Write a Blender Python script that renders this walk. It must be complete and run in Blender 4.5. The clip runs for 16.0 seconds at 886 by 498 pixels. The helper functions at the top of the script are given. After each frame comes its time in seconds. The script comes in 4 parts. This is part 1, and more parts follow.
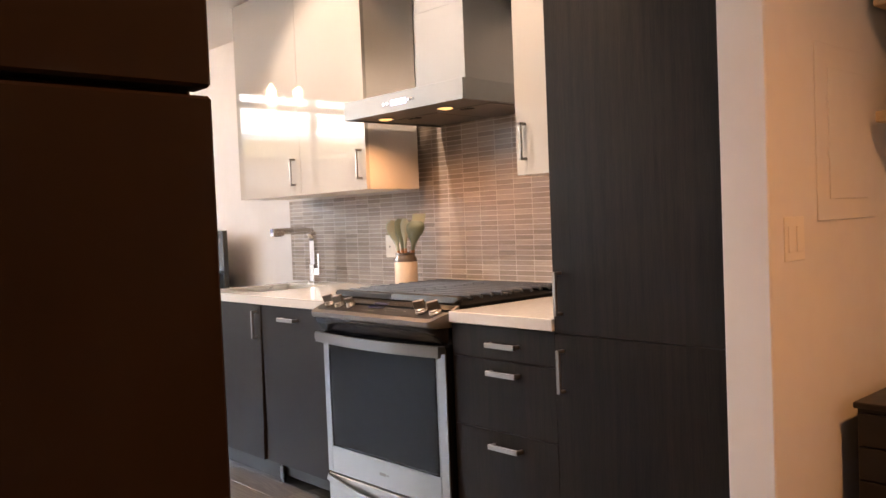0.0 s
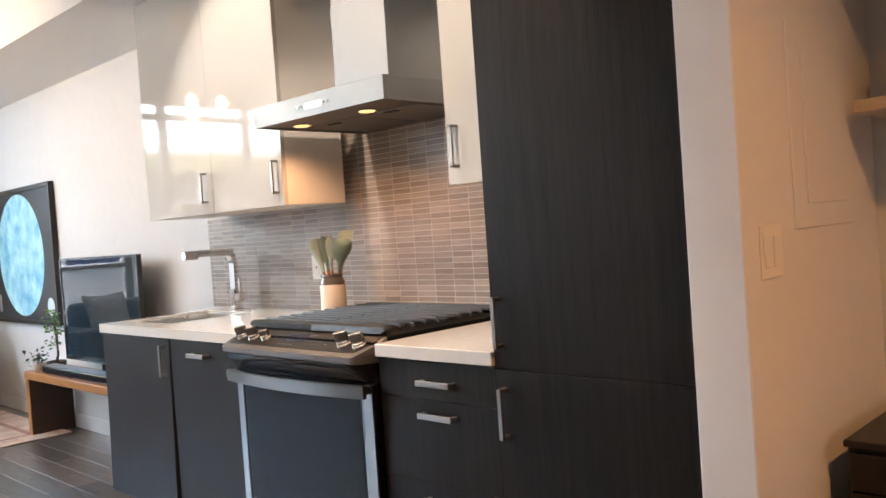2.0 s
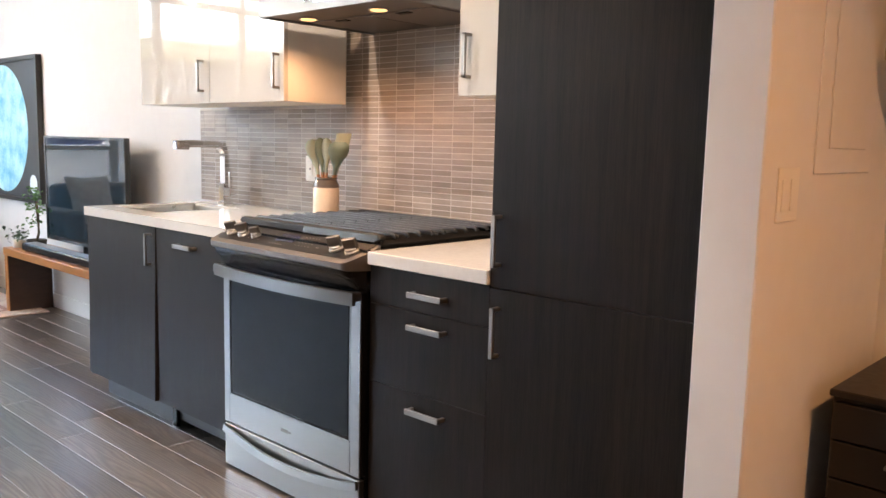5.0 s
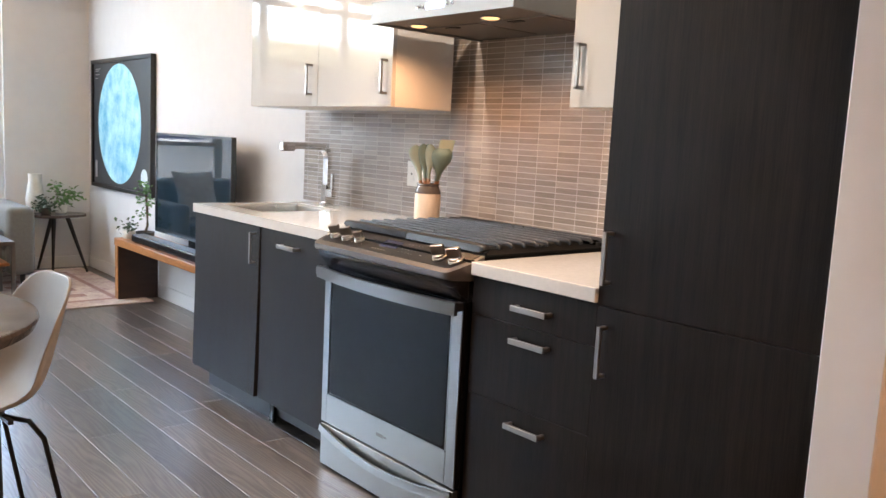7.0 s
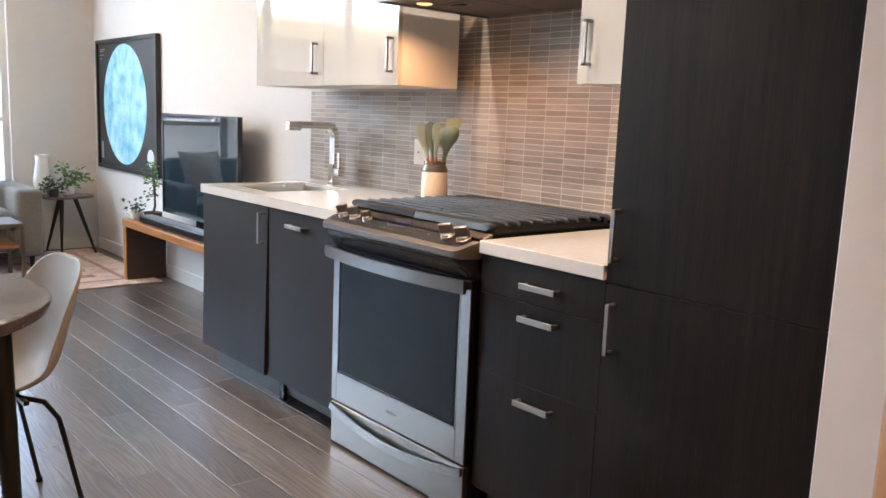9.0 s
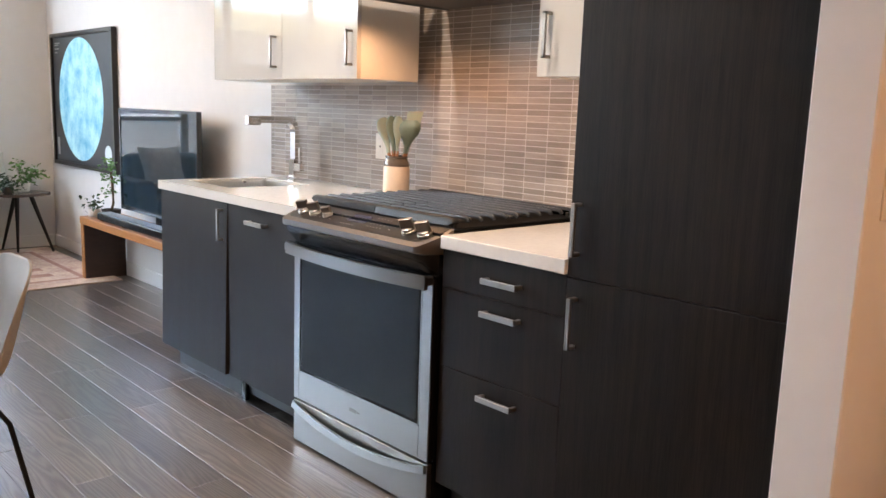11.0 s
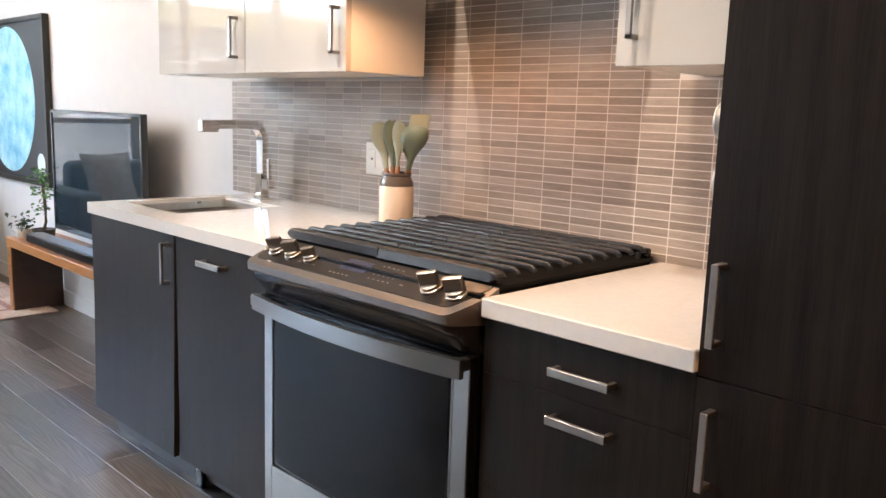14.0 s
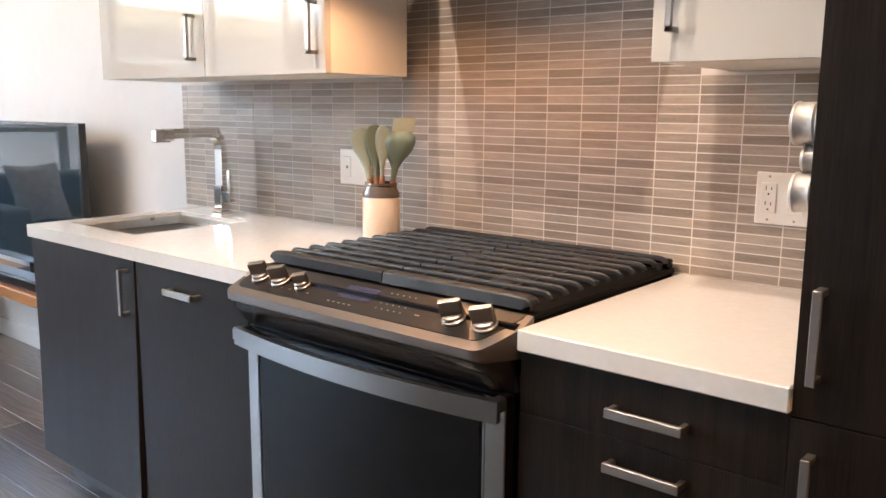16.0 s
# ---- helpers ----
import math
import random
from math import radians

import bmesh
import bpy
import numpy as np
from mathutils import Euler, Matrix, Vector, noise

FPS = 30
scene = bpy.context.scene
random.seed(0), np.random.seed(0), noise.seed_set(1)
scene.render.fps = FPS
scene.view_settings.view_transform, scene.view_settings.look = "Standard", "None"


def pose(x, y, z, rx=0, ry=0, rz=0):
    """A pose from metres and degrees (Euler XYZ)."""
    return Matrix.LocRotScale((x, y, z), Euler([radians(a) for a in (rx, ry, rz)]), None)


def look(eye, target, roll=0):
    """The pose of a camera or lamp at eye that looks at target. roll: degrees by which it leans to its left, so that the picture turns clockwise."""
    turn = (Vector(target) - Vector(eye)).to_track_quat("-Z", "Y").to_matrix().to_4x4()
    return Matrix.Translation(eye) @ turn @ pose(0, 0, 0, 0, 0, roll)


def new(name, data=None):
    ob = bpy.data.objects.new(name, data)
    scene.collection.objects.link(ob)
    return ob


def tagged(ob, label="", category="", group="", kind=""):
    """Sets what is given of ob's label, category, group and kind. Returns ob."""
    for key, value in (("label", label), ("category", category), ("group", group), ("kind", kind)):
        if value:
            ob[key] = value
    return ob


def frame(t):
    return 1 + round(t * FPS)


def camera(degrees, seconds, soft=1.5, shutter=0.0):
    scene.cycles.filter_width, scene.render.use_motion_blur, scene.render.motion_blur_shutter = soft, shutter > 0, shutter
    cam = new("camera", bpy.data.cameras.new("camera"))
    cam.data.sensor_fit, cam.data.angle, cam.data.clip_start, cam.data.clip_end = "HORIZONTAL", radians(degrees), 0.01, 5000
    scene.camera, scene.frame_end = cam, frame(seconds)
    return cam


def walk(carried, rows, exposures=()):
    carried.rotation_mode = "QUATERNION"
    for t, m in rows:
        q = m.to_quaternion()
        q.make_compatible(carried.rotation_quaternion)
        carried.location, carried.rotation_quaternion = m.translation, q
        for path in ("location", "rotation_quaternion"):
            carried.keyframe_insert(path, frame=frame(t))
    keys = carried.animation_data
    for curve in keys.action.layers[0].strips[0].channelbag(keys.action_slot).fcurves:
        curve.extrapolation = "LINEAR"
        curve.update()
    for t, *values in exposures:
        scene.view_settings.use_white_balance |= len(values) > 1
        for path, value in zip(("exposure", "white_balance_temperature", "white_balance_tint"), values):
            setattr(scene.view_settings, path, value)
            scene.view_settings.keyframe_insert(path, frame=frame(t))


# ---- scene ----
cam = camera(56.7, 16.0)
PATH = [
    (0, (0.216, 0.308, 1.229), (1.57, 1.778, 1.159), -2.3),
    (0.5, (0.281, 0.329, 1.217), (1.734, 1.703, 1.188), -1.2),
    (1, (0.363, 0.353, 1.212), (1.829, 1.714, 1.193), 0.2),
    (1.5, (0.453, 0.407, 1.235), (1.861, 1.827, 1.208), -1.1),
    (2, (0.547, 0.529, 1.246), (1.986, 1.917, 1.195), -4.0),
    (2.5, (0.602, 0.603, 1.224), (2.078, 1.95, 1.144), -1.2),
    (3, (0.627, 0.613, 1.22), (1.954, 2.097, 1.021), 1.3),
    (3.5, (0.631, 0.596, 1.196), (1.927, 2.021, 0.659), 1.5),
    (4, (0.577, 0.573, 1.203), (2.021, 1.882, 0.754), 1.7),
    (4.2, (0.567, 0.575, 1.212), (2.063, 1.85, 0.836), 1.5),
    (6.3, (0.53, 0.649, 1.26), (1.861, 2.13, 1.076), 3.2),
    (6.5, (0.527, 0.653, 1.263), (1.844, 2.143, 1.048), 3.3),
    (7, (0.528, 0.661, 1.261), (1.831, 2.156, 1.0), 2.9),
    (7.5, (0.519, 0.663, 1.266), (1.817, 2.158, 0.985), 2.2),
    (8, (0.519, 0.669, 1.267), (1.812, 2.166, 0.97), 2.0),
    (8.5, (0.518, 0.665, 1.267), (1.806, 2.163, 0.957), 2.2),
    (8.7, (0.517, 0.66, 1.267), (1.801, 2.159, 0.953), 2.3),
    (11, (0.554, 0.668, 1.269), (1.899, 2.111, 0.939), 2.0),
    (11.5, (0.562, 0.668, 1.269), (1.907, 2.11, 0.935), 2.0),
    (12, (0.627, 0.679, 1.258), (1.968, 2.122, 0.91), 2.7),
    (12.5, (0.711, 0.805, 1.266), (2.069, 2.23, 0.916), 2.0),
    (13, (0.782, 1.016, 1.286), (2.179, 2.405, 0.943), 0.5),
    (13.5, (0.904, 1.187, 1.275), (2.305, 2.575, 0.942), 1.6),
    (14, (0.983, 1.359, 1.276), (2.386, 2.746, 0.947), 1.9),
    (14.5, (0.99, 1.546, 1.301), (2.447, 2.876, 0.976), -0.4),
    (15, (0.987, 1.638, 1.293), (2.504, 2.898, 0.96), 0.2),
    (15.5, (1.001, 1.64, 1.294), (2.519, 2.897, 0.951), 0.6),
    (16, (1.022, 1.637, 1.293), (2.534, 2.903, 0.957), 0.5),
]
EXPOSURES = [(0.0, 3.48, 7800, 20), (0.5, 3.62, 7350, 16), (1.0, 3.72, 6950, 12), (2.0, 3.5, 6650, 10), (3.0, 3.65, 6500, 10), (4.0, 3.72, 7000, 13), (6.5, 3.6, 6500, 10), (16.0, 3.62, 6600, 11)]
walk(cam, [(t, look(eye, target, roll)) for t, eye, target, roll in PATH], EXPOSURES)
DAY_W, HOOD_W, HALL_W, PENDANT_W, KITCHEN_W, SINK_W = 12.5, 0.85, 12.0, 0.25, 8.5, 10.5

# ---- world, sun, lamps ----
world = bpy.data.worlds.new("sky_world")
scene.world = world
world.use_nodes = True
wn = world.node_tree
sky = wn.nodes.new("ShaderNodeTexSky")
sky.sky_type, sky.sun_disc = "NISHITA", False
sky.sun_elevation, sky.sun_rotation = radians(35), radians(98)
sky.air_density, sky.dust_density = 1.0, 3.0
wn.links.new(sky.outputs["Color"], wn.nodes["Background"].inputs["Color"])
wn.nodes["Background"].inputs["Strength"].default_value = 0.28


def lamp(name, kind, m, power, colour, **more):
    data = bpy.data.lights.new(name, kind)
    data.energy, data.color = power, colour
    for key, value in more.items():
        if key == "size":
            data.size = value
        elif key == "size_y":
            data.shape, data.size_y = "RECTANGLE", value
        elif key == "angle":
            data.angle = value
        elif key == "soft":
            data.shadow_soft_size = value
        elif key == "cone":
            data.spot_size, data.spot_blend = value
    ob = new(name, data)
    ob.matrix_world = m
    return ob


lamp("sun", "SUN", look((14, 6, 10), (0, 8, 0)), 2.0, (1, 0.97, 0.93), angle=radians(0.6))
# the sky's light in the opening of the large window
lamp("window_daylight", "AREA", look((-0.90, 8.46, 2.50), (-0.70, 4.6, 0.3)), DAY_W, (0.83, 0.93, 1.0), size=4.2, size_y=0.45)
# two halogen spots in the hood
for y in (2.695, 3.074):
    lamp("hood_spot", "SPOT", look((2.460, y, 1.656), (2.50, y, 0.9)), HOOD_W, (1, 0.52, 0.26), soft=0.016, cone=(radians(150), 0.7))
# two turned ceiling spots, aimed at the range from either side
lamp("kitchen_downlight_glow", "SPOT", look((1.66, 2.31, 2.80), (2.72, 2.50, 1.0)), KITCHEN_W, (1, 0.83, 0.69), soft=0.02, cone=(radians(78), 0.35))
lamp("sink_downlight_glow", "SPOT", look((1.35, 3.44, 2.80), (2.70, 3.32, 1.05)), SINK_W, (1, 0.86, 0.74), soft=0.02, cone=(radians(74), 0.4))
lamp("hall_downlight_glow", "SPOT", look((1.45, -0.30, 2.80), (1.46, -0.29, 0)), HALL_W, (1, 0.43, 0.14), soft=0.06, cone=(radians(142), 0.7))
for dx, dy in ((0, 0.13), (0.12, -0.07), (-0.12, -0.07)):
    lamp("pendant_glow", "POINT", pose(1.3 + dx, 5.9 + dy, 2.19), PENDANT_W / 3, (1, 0.80, 0.62), soft=0.04)


# ---- materials ----
def mat(name, col, rough=0.5, metal=0.0, var=0.12, scale=6.0, stretch=(1, 1, 1), bump=0.0, bscale=80.0, coat=0.0, crough=0.04,
        rvar=0.08, rnd=0.0, wave=0.0, spec=0.5, emit=0.0, glass=0.0, col2=None, fine=0.5, sheen=0.0, island=False):
    m = bpy.data.materials.new(name)
    m.use_nodes = True
    t = m.node_tree
    b = t.nodes["Principled BSDF"]
    b.inputs["Metallic"].default_value = metal
    b.inputs["Specular IOR Level"].default_value = spec
    b.inputs["Coat Weight"].default_value = coat
    b.inputs["Coat Roughness"].default_value = crough
    b.inputs["Sheen Weight"].default_value = sheen
    if glass:
        b.inputs["Transmission Weight"].default_value = glass
    if emit:
        b.inputs["Emission Color"].default_value = (*col, 1)
        b.inputs["Emission Strength"].default_value = emit
    co = t.nodes.new("ShaderNodeTexCoord")
    mp = t.nodes.new("ShaderNodeMapping")
    mp.inputs["Scale"].default_value = stretch
    t.links.new(co.outputs["Object"], mp.inputs["Vector"])
    source = mp.outputs["Vector"]
    info = None
    if rnd:
        info = t.nodes.new("ShaderNodeNewGeometry" if island else "ShaderNodeObjectInfo")
        far = t.nodes.new("ShaderNodeVectorMath")
        far.operation = "MULTIPLY_ADD"
        far.inputs[1].default_value = (37, 53, 71)
        rout = info.outputs["Random Per Island" if island else "Random"]
        t.links.new(rout, far.inputs[0])
        t.links.new(source, far.inputs[2])
        source = far.outputs[0]
    n1, n2 = (t.nodes.new("ShaderNodeTexNoise") for _ in range(2))
    n1.inputs["Scale"].default_value, n1.inputs["Detail"].default_value = scale, 5
    n2.inputs["Scale"].default_value, n2.inputs["Detail"].default_value = scale * 9, 3
    for n in (n1, n2):
        t.links.new(source, n.inputs["Vector"])
    mixn = t.nodes.new("ShaderNodeMix")
    mixn.inputs[0].default_value = fine
    t.links.new(n1.outputs[0], mixn.inputs[2])
    t.links.new(n2.outputs[0], mixn.inputs[3])
    spread = t.nodes.new("ShaderNodeMapRange")
    spread.inputs[1].default_value, spread.inputs[2].default_value = 0.3, 0.7
    t.links.new(mixn.outputs[0], spread.inputs[0])
    mix = t.nodes.new("ShaderNodeMix")
    mix.data_type = "RGBA"
    other = col2 or [min(1, c * (1 + var)) for c in col]
    mix.inputs[6].default_value = (*[c * (1 - var) for c in col], 1)
    mix.inputs[7].default_value = (*other, 1)
    t.links.new(spread.outputs[0], mix.inputs[0])
    out = mix.outputs[2]
    if wave:
        wm = t.nodes.new("ShaderNodeMapping")
        wm.inputs["Scale"].default_value = (1 / stretch[0], 0.13, 1)
        t.links.new(source, wm.inputs["Vector"])
        wv = t.nodes.new("ShaderNodeTexWave")
        wv.bands_direction = "X"
        for key, value in (("Scale", 20), ("Distortion", 34), ("Detail", 2.0), ("Detail Scale", 0.55), ("Detail Roughness", 0.5)):
            wv.inputs[key].default_value = value
        t.links.new(wm.outputs[0], wv.inputs["Vector"])
        gate = t.nodes.new("ShaderNodeMath")
        gate.operation = "MULTIPLY"
        t.links.new(wv.outputs["Fac"], gate.inputs[0])
        t.links.new(n1.outputs[0], gate.inputs[1])
        over = t.nodes.new("ShaderNodeMix")
        over.data_type = "RGBA"
        over.inputs[7].default_value = (*[min(1, c * wave) for c in other], 1)
        t.links.new(gate.outputs[0], over.inputs[0])
        t.links.new(out, over.inputs[6])
        out = over.outputs[2]
    if rnd:
        hsv = t.nodes.new("ShaderNodeHueSaturation")
        rng = t.nodes.new("ShaderNodeMapRange")
        rng.inputs[3].default_value, rng.inputs[4].default_value = 1 - rnd, 1 + rnd
        t.links.new(rout, rng.inputs[0])
        t.links.new(rng.outputs[0], hsv.inputs["Value"])
        t.links.new(out, hsv.inputs["Color"])
        out = hsv.outputs[0]
    t.links.new(out, b.inputs["Base Color"])
    rr = t.nodes.new("ShaderNodeMapRange")
    rr.inputs[3].default_value, rr.inputs[4].default_value = max(0.01, rough - rvar), min(1, rough + rvar)
    t.links.new(n1.outputs[0], rr.inputs[0])
    t.links.new(rr.outputs[0], b.inputs["Roughness"])
    if bump:
        nb = t.nodes.new("ShaderNodeTexNoise")
        nb.inputs["Scale"].default_value, nb.inputs["Detail"].default_value = bscale, 4
        t.links.new(source, nb.inputs["Vector"])
        bu = t.nodes.new("ShaderNodeBump")
        bu.inputs["Strength"].default_value, bu.inputs["Distance"].default_value = bump, 0.004
        t.links.new(nb.outputs[0], bu.inputs["Height"])
        t.links.new(bu.outputs[0], b.inputs["Normal"])
    return m


M_WALL = mat("wall_paint", (0.71, 0.71, 0.71), 0.75, var=0.03, scale=1.5, bump=0.08, bscale=220)
M_CEIL = mat("ceiling_paint", (0.78, 0.77, 0.75), 0.85, var=0.02, scale=1.5, bump=0.06, bscale=200)
M_TRIM = mat("trim_paint", (0.74, 0.74, 0.74), 0.4, var=0.03)
M_ESP = mat("espresso_laminate", (0.0040, 0.0028, 0.0021), 0.48, var=0.35, scale=5, stretch=(10, 10, 0.28), bump=0.20, bscale=60, rvar=0.10,
            col2=(0.0200, 0.0136, 0.0100), fine=0.50, spec=0.20)
M_ESPD = mat("espresso_edge", (0.014, 0.011, 0.010), 0.5, var=0.2)
M_GLOSS = mat("white_gloss_lacquer", (0.49, 0.48, 0.455), 0.03, var=0.012, scale=2, rvar=0.01, spec=0.21)
M_CARC = mat("white_carcass", (0.74, 0.72, 0.68), 0.35, var=0.02)
M_QUARTZ = mat("white_quartz", (0.70, 0.69, 0.67), 0.16, var=0.05, scale=60, coat=0.3, rvar=0.04)
M_STEEL = mat("brushed_steel", (0.275, 0.266, 0.256), 0.32, metal=1.0, var=0.012, scale=3, rvar=0.015)
M_STEELD = mat("satin_steel_panel", (0.20, 0.18, 0.165), 0.52, metal=1.0, var=0.015, scale=3, rvar=0.015)
M_HOOD = mat("hood_steel", (0.25, 0.247, 0.245), 0.50, metal=1.0, var=0.012, scale=3, rvar=0.015)
M_NICKEL = mat("satin_nickel", (0.34, 0.32, 0.30), 0.42, metal=1.0, var=0.05, scale=20)
M_CHROME = mat("chrome", (0.85, 0.85, 0.86), 0.06, metal=1.0, var=0.02, rvar=0.02)
M_KNOB = mat("smoked_chrome", (0.36, 0.33, 0.30), 0.32, metal=1.0, var=0.03, rvar=0.03)
M_SINK = mat("sink_steel", (0.86, 0.84, 0.80), 0.30, metal=1.0, var=0.08, scale=5, stretch=(1, 8, 1))
M_BLACK = mat("black_enamel", (0.006, 0.006, 0.007), 0.22, var=0.2, scale=10, spec=0.25)
M_HOB = mat("matte_black_enamel", (0.005, 0.005, 0.005), 0.6, var=0.2, scale=12, spec=0.10)
M_IRON = mat("cast_iron", (0.016, 0.017, 0.019), 0.38, var=0.25, scale=30, bump=0.12, bscale=300, spec=0.4)
M_GLASSB = mat("black_oven_glass", (0.011, 0.011, 0.0118), 0.07, var=0.10, scale=3, rvar=0.01, spec=0.07)
M_PANELB = mat("control_panel_black", (0.015, 0.013, 0.012), 0.34, var=0.2, scale=12, spec=0.35)
M_DISPLAY = mat("blue_display", (0.18, 0.30, 0.75), 0.3, var=0.02, emit=0.7)
M_DISPD = mat("dark_display", (0.015, 0.017, 0.05), 0.1, var=0.05)
M_MARK = mat("print_grey", (0.35, 0.34, 0.33), 0.5, var=0.02)
M_LAMP = mat("halogen_glass", (1.0, 0.55, 0.22), 0.2, var=0.0, emit=0.16)
M_TILE = mat("stone_mosaic", (0.285, 0.240, 0.202), 0.42, var=0.24, scale=14, stretch=(1, 0.9, 9), bump=0.10, bscale=60, rnd=0.26,
             col2=(0.37, 0.31, 0.26), fine=0.45)
M_TILEJ = mat("stone_mosaic_joined", (0.285, 0.240, 0.202), 0.42, var=0.24, scale=14, stretch=(1, 0.9, 9), bump=0.10, bscale=60, rnd=0.26,
              col2=(0.37, 0.31, 0.26), fine=0.45, island=True)
M_GROUT = mat("pale_grout", (0.64, 0.59, 0.55), 0.85, var=0.06, scale=30)
M_PLANK = mat("smoked_oak", (0.066, 0.056, 0.050), 0.38, var=0.22, scale=3, stretch=(9, 0.8, 1), bump=0.14, bscale=26, rnd=0.36, coat=1.0, crough=0.27,
              col2=(0.112, 0.097, 0.086), fine=0.35, rvar=0.10, spec=0.5, wave=1.8)
M_SUB = mat("plank_joint", (0.07, 0.063, 0.056), 0.7, var=0.1)
M_PLATE = mat("outlet_plastic", (0.76, 0.74, 0.69), 0.35, var=0.02)
M_SLOT = mat("slot_dark", (0.03, 0.03, 0.03), 0.6, var=0.05)
M_CROCK = mat("cream_stoneware", (0.66, 0.56, 0.46), 0.35, var=0.06, scale=10, coat=0.25)
M_GLAZE = mat("grey_brown_glaze", (0.10, 0.085, 0.075), 0.22, var=0.25, scale=20, coat=0.5)
M_SAGE = mat("sage_silicone", (0.18, 0.26, 0.225), 0.5, var=0.1, scale=20)
M_SAGEL = mat("pale_sage_silicone", (0.34, 0.42, 0.36), 0.5, var=0.08, scale=20)
M_BEECH = mat("beech_handle", (0.36, 0.17, 0.08), 0.5, var=0.25, scale=20, stretch=(4, 4, 1))
M_TIN = mat("spice_tin", (0.56, 0.545, 0.525), 0.58, metal=1.0, var=0.05, scale=30)
M_BENCH = mat("honey_bench_wood", (0.40, 0.17, 0.055), 0.36, var=0.3, scale=6, stretch=(9, 0.8, 9), bump=0.06, bscale=30, coat=0.2)
M_BENCHD = mat("dark_bench_leg", (0.055, 0.028, 0.018), 0.45, var=0.35, scale=6, stretch=(2, 2, 9), bump=0.08, bscale=40)
M_TVB = mat("tv_black_plastic", (0.010, 0.010, 0.011), 0.22, var=0.1, coat=0.3)
M_TVS = mat("tv_screen", (0.011, 0.022, 0.032), 0.03, var=0.05, spec=0.42, rvar=0.01)
M_FRAME = mat("black_picture_frame", (0.013, 0.012, 0.012), 0.35, var=0.2)
M_POST = mat("charcoal_poster_paper", (0.026, 0.028, 0.032), 0.5, var=0.1, scale=3)
M_MOON = mat("pale_blue_moon_print", (0.05, 0.48, 0.78), 0.5, var=0.15, scale=7, col2=(0.62, 0.92, 0.95), fine=0.22)
M_MOONL = mat("white_print", (0.70, 0.78, 0.82), 0.5, var=0.08, scale=30)
M_LEAF = mat("leaf_green", (0.07, 0.19, 0.045), 0.45, var=0.4, scale=8, col2=(0.16, 0.34, 0.09))
M_LEAFD = mat("dark_leaf", (0.022, 0.055, 0.022), 0.4, var=0.4, scale=8, col2=(0.05, 0.10, 0.04))
M_STEM = mat("plant_stem", (0.10, 0.075, 0.04), 0.7, var=0.2)
M_VASE = mat("white_ceramic", (0.78, 0.77, 0.74), 0.3, var=0.03, coat=0.3)
M_POT = mat("dark_pot", (0.05, 0.045, 0.04), 0.5, var=0.2)
M_TTOP = mat("walnut_tabletop", (0.085, 0.066, 0.058), 0.24, var=0.3, scale=5, stretch=(1, 9, 1), bump=0.05, bscale=40, col2=(0.15, 0.115, 0.098), coat=0.25)
M_TLEG = mat("dark_table_leg", (0.014, 0.012, 0.011), 0.4, var=0.25, scale=12)
M_SHELL = mat("off_white_shell", (0.50, 0.47, 0.43), 0.5, var=0.06, scale=30, spec=0.3)
M_ROD = mat("black_steel_rod", (0.012, 0.012, 0.012), 0.35, var=0.1)
M_SOFA = mat("grey_sofa_fabric", (0.18, 0.19, 0.19), 0.9, var=0.16, scale=60, bump=0.3, bscale=420, sheen=0.25)
M_CUSH = mat("pale_cushion_fabric", (0.62, 0.62, 0.60), 0.9, var=0.3, scale=18, bump=0.25, bscale=300)
M_RUG = mat("faded_red_rug", (0.58, 0.34, 0.32), 0.95, var=0.35, scale=5, col2=(0.76, 0.66, 0.56), fine=0.45, bump=0.35, bscale=300)
M_CHEST = mat("black_brown_chest", (0.0075, 0.0052, 0.0045), 0.45, var=0.3, scale=9, stretch=(5, 5, 1))
M_SHELF = mat("birch_shelf", (0.52, 0.42, 0.29), 0.5, var=0.14, scale=8, stretch=(1, 1, 6))
M_GREEN = mat("green_bottle_glass", (0.02, 0.055, 0.022), 0.06, var=0.1, glass=0.55, coat=0.4)
M_BRACK = mat("grey_bracket", (0.32, 0.30, 0.28), 0.4, metal=0.6, var=0.05)
M_GLASS = mat("window_glass", (0.97, 0.98, 0.98), 0.02, var=0.0, glass=1.0, rvar=0.0)
M_WFRAME = mat("white_window_frame", (0.72, 0.73, 0.73), 0.35, var=0.02)
M_FACADE = mat("white_block_facade", (0.27, 0.27, 0.26), 0.85, var=0.08, scale=0.6, bump=0.2, bscale=12)
M_FASCIA = mat("cream_fascia", (0.62, 0.55, 0.32), 0.7, var=0.05)
M_ROOFD = mat("grey_roof", (0.20, 0.20, 0.21), 0.8, var=0.15)
M_GROUND = mat("asphalt", (0.06, 0.06, 0.06), 0.9, var=0.25, scale=0.8, bump=0.2, bscale=40)
M_FRIDGE = mat("dark_brown_laminate", (0.017, 0.0085, 0.0038), 0.6, spec=0.08, var=0.15, scale=3, stretch=(1, 1, 0.4))
M_BULB = mat("warm_bulb", (1.0, 0.62, 0.30), 0.2, var=0.0, emit=20.0)
M_BRASS = mat("dark_brass", (0.20, 0.13, 0.06), 0.35, metal=1.0, var=0.1)

# ---- builders ----
ROOT = {}


def thing(name, x, y, z, label, category, group="", kind=""):
    ob = new(name)
    ob.empty_display_size = 0.05
    ob.location = (x, y, z)
    ROOT[ob] = Vector((x, y, z))
    return tagged(ob, label, category, group, kind)


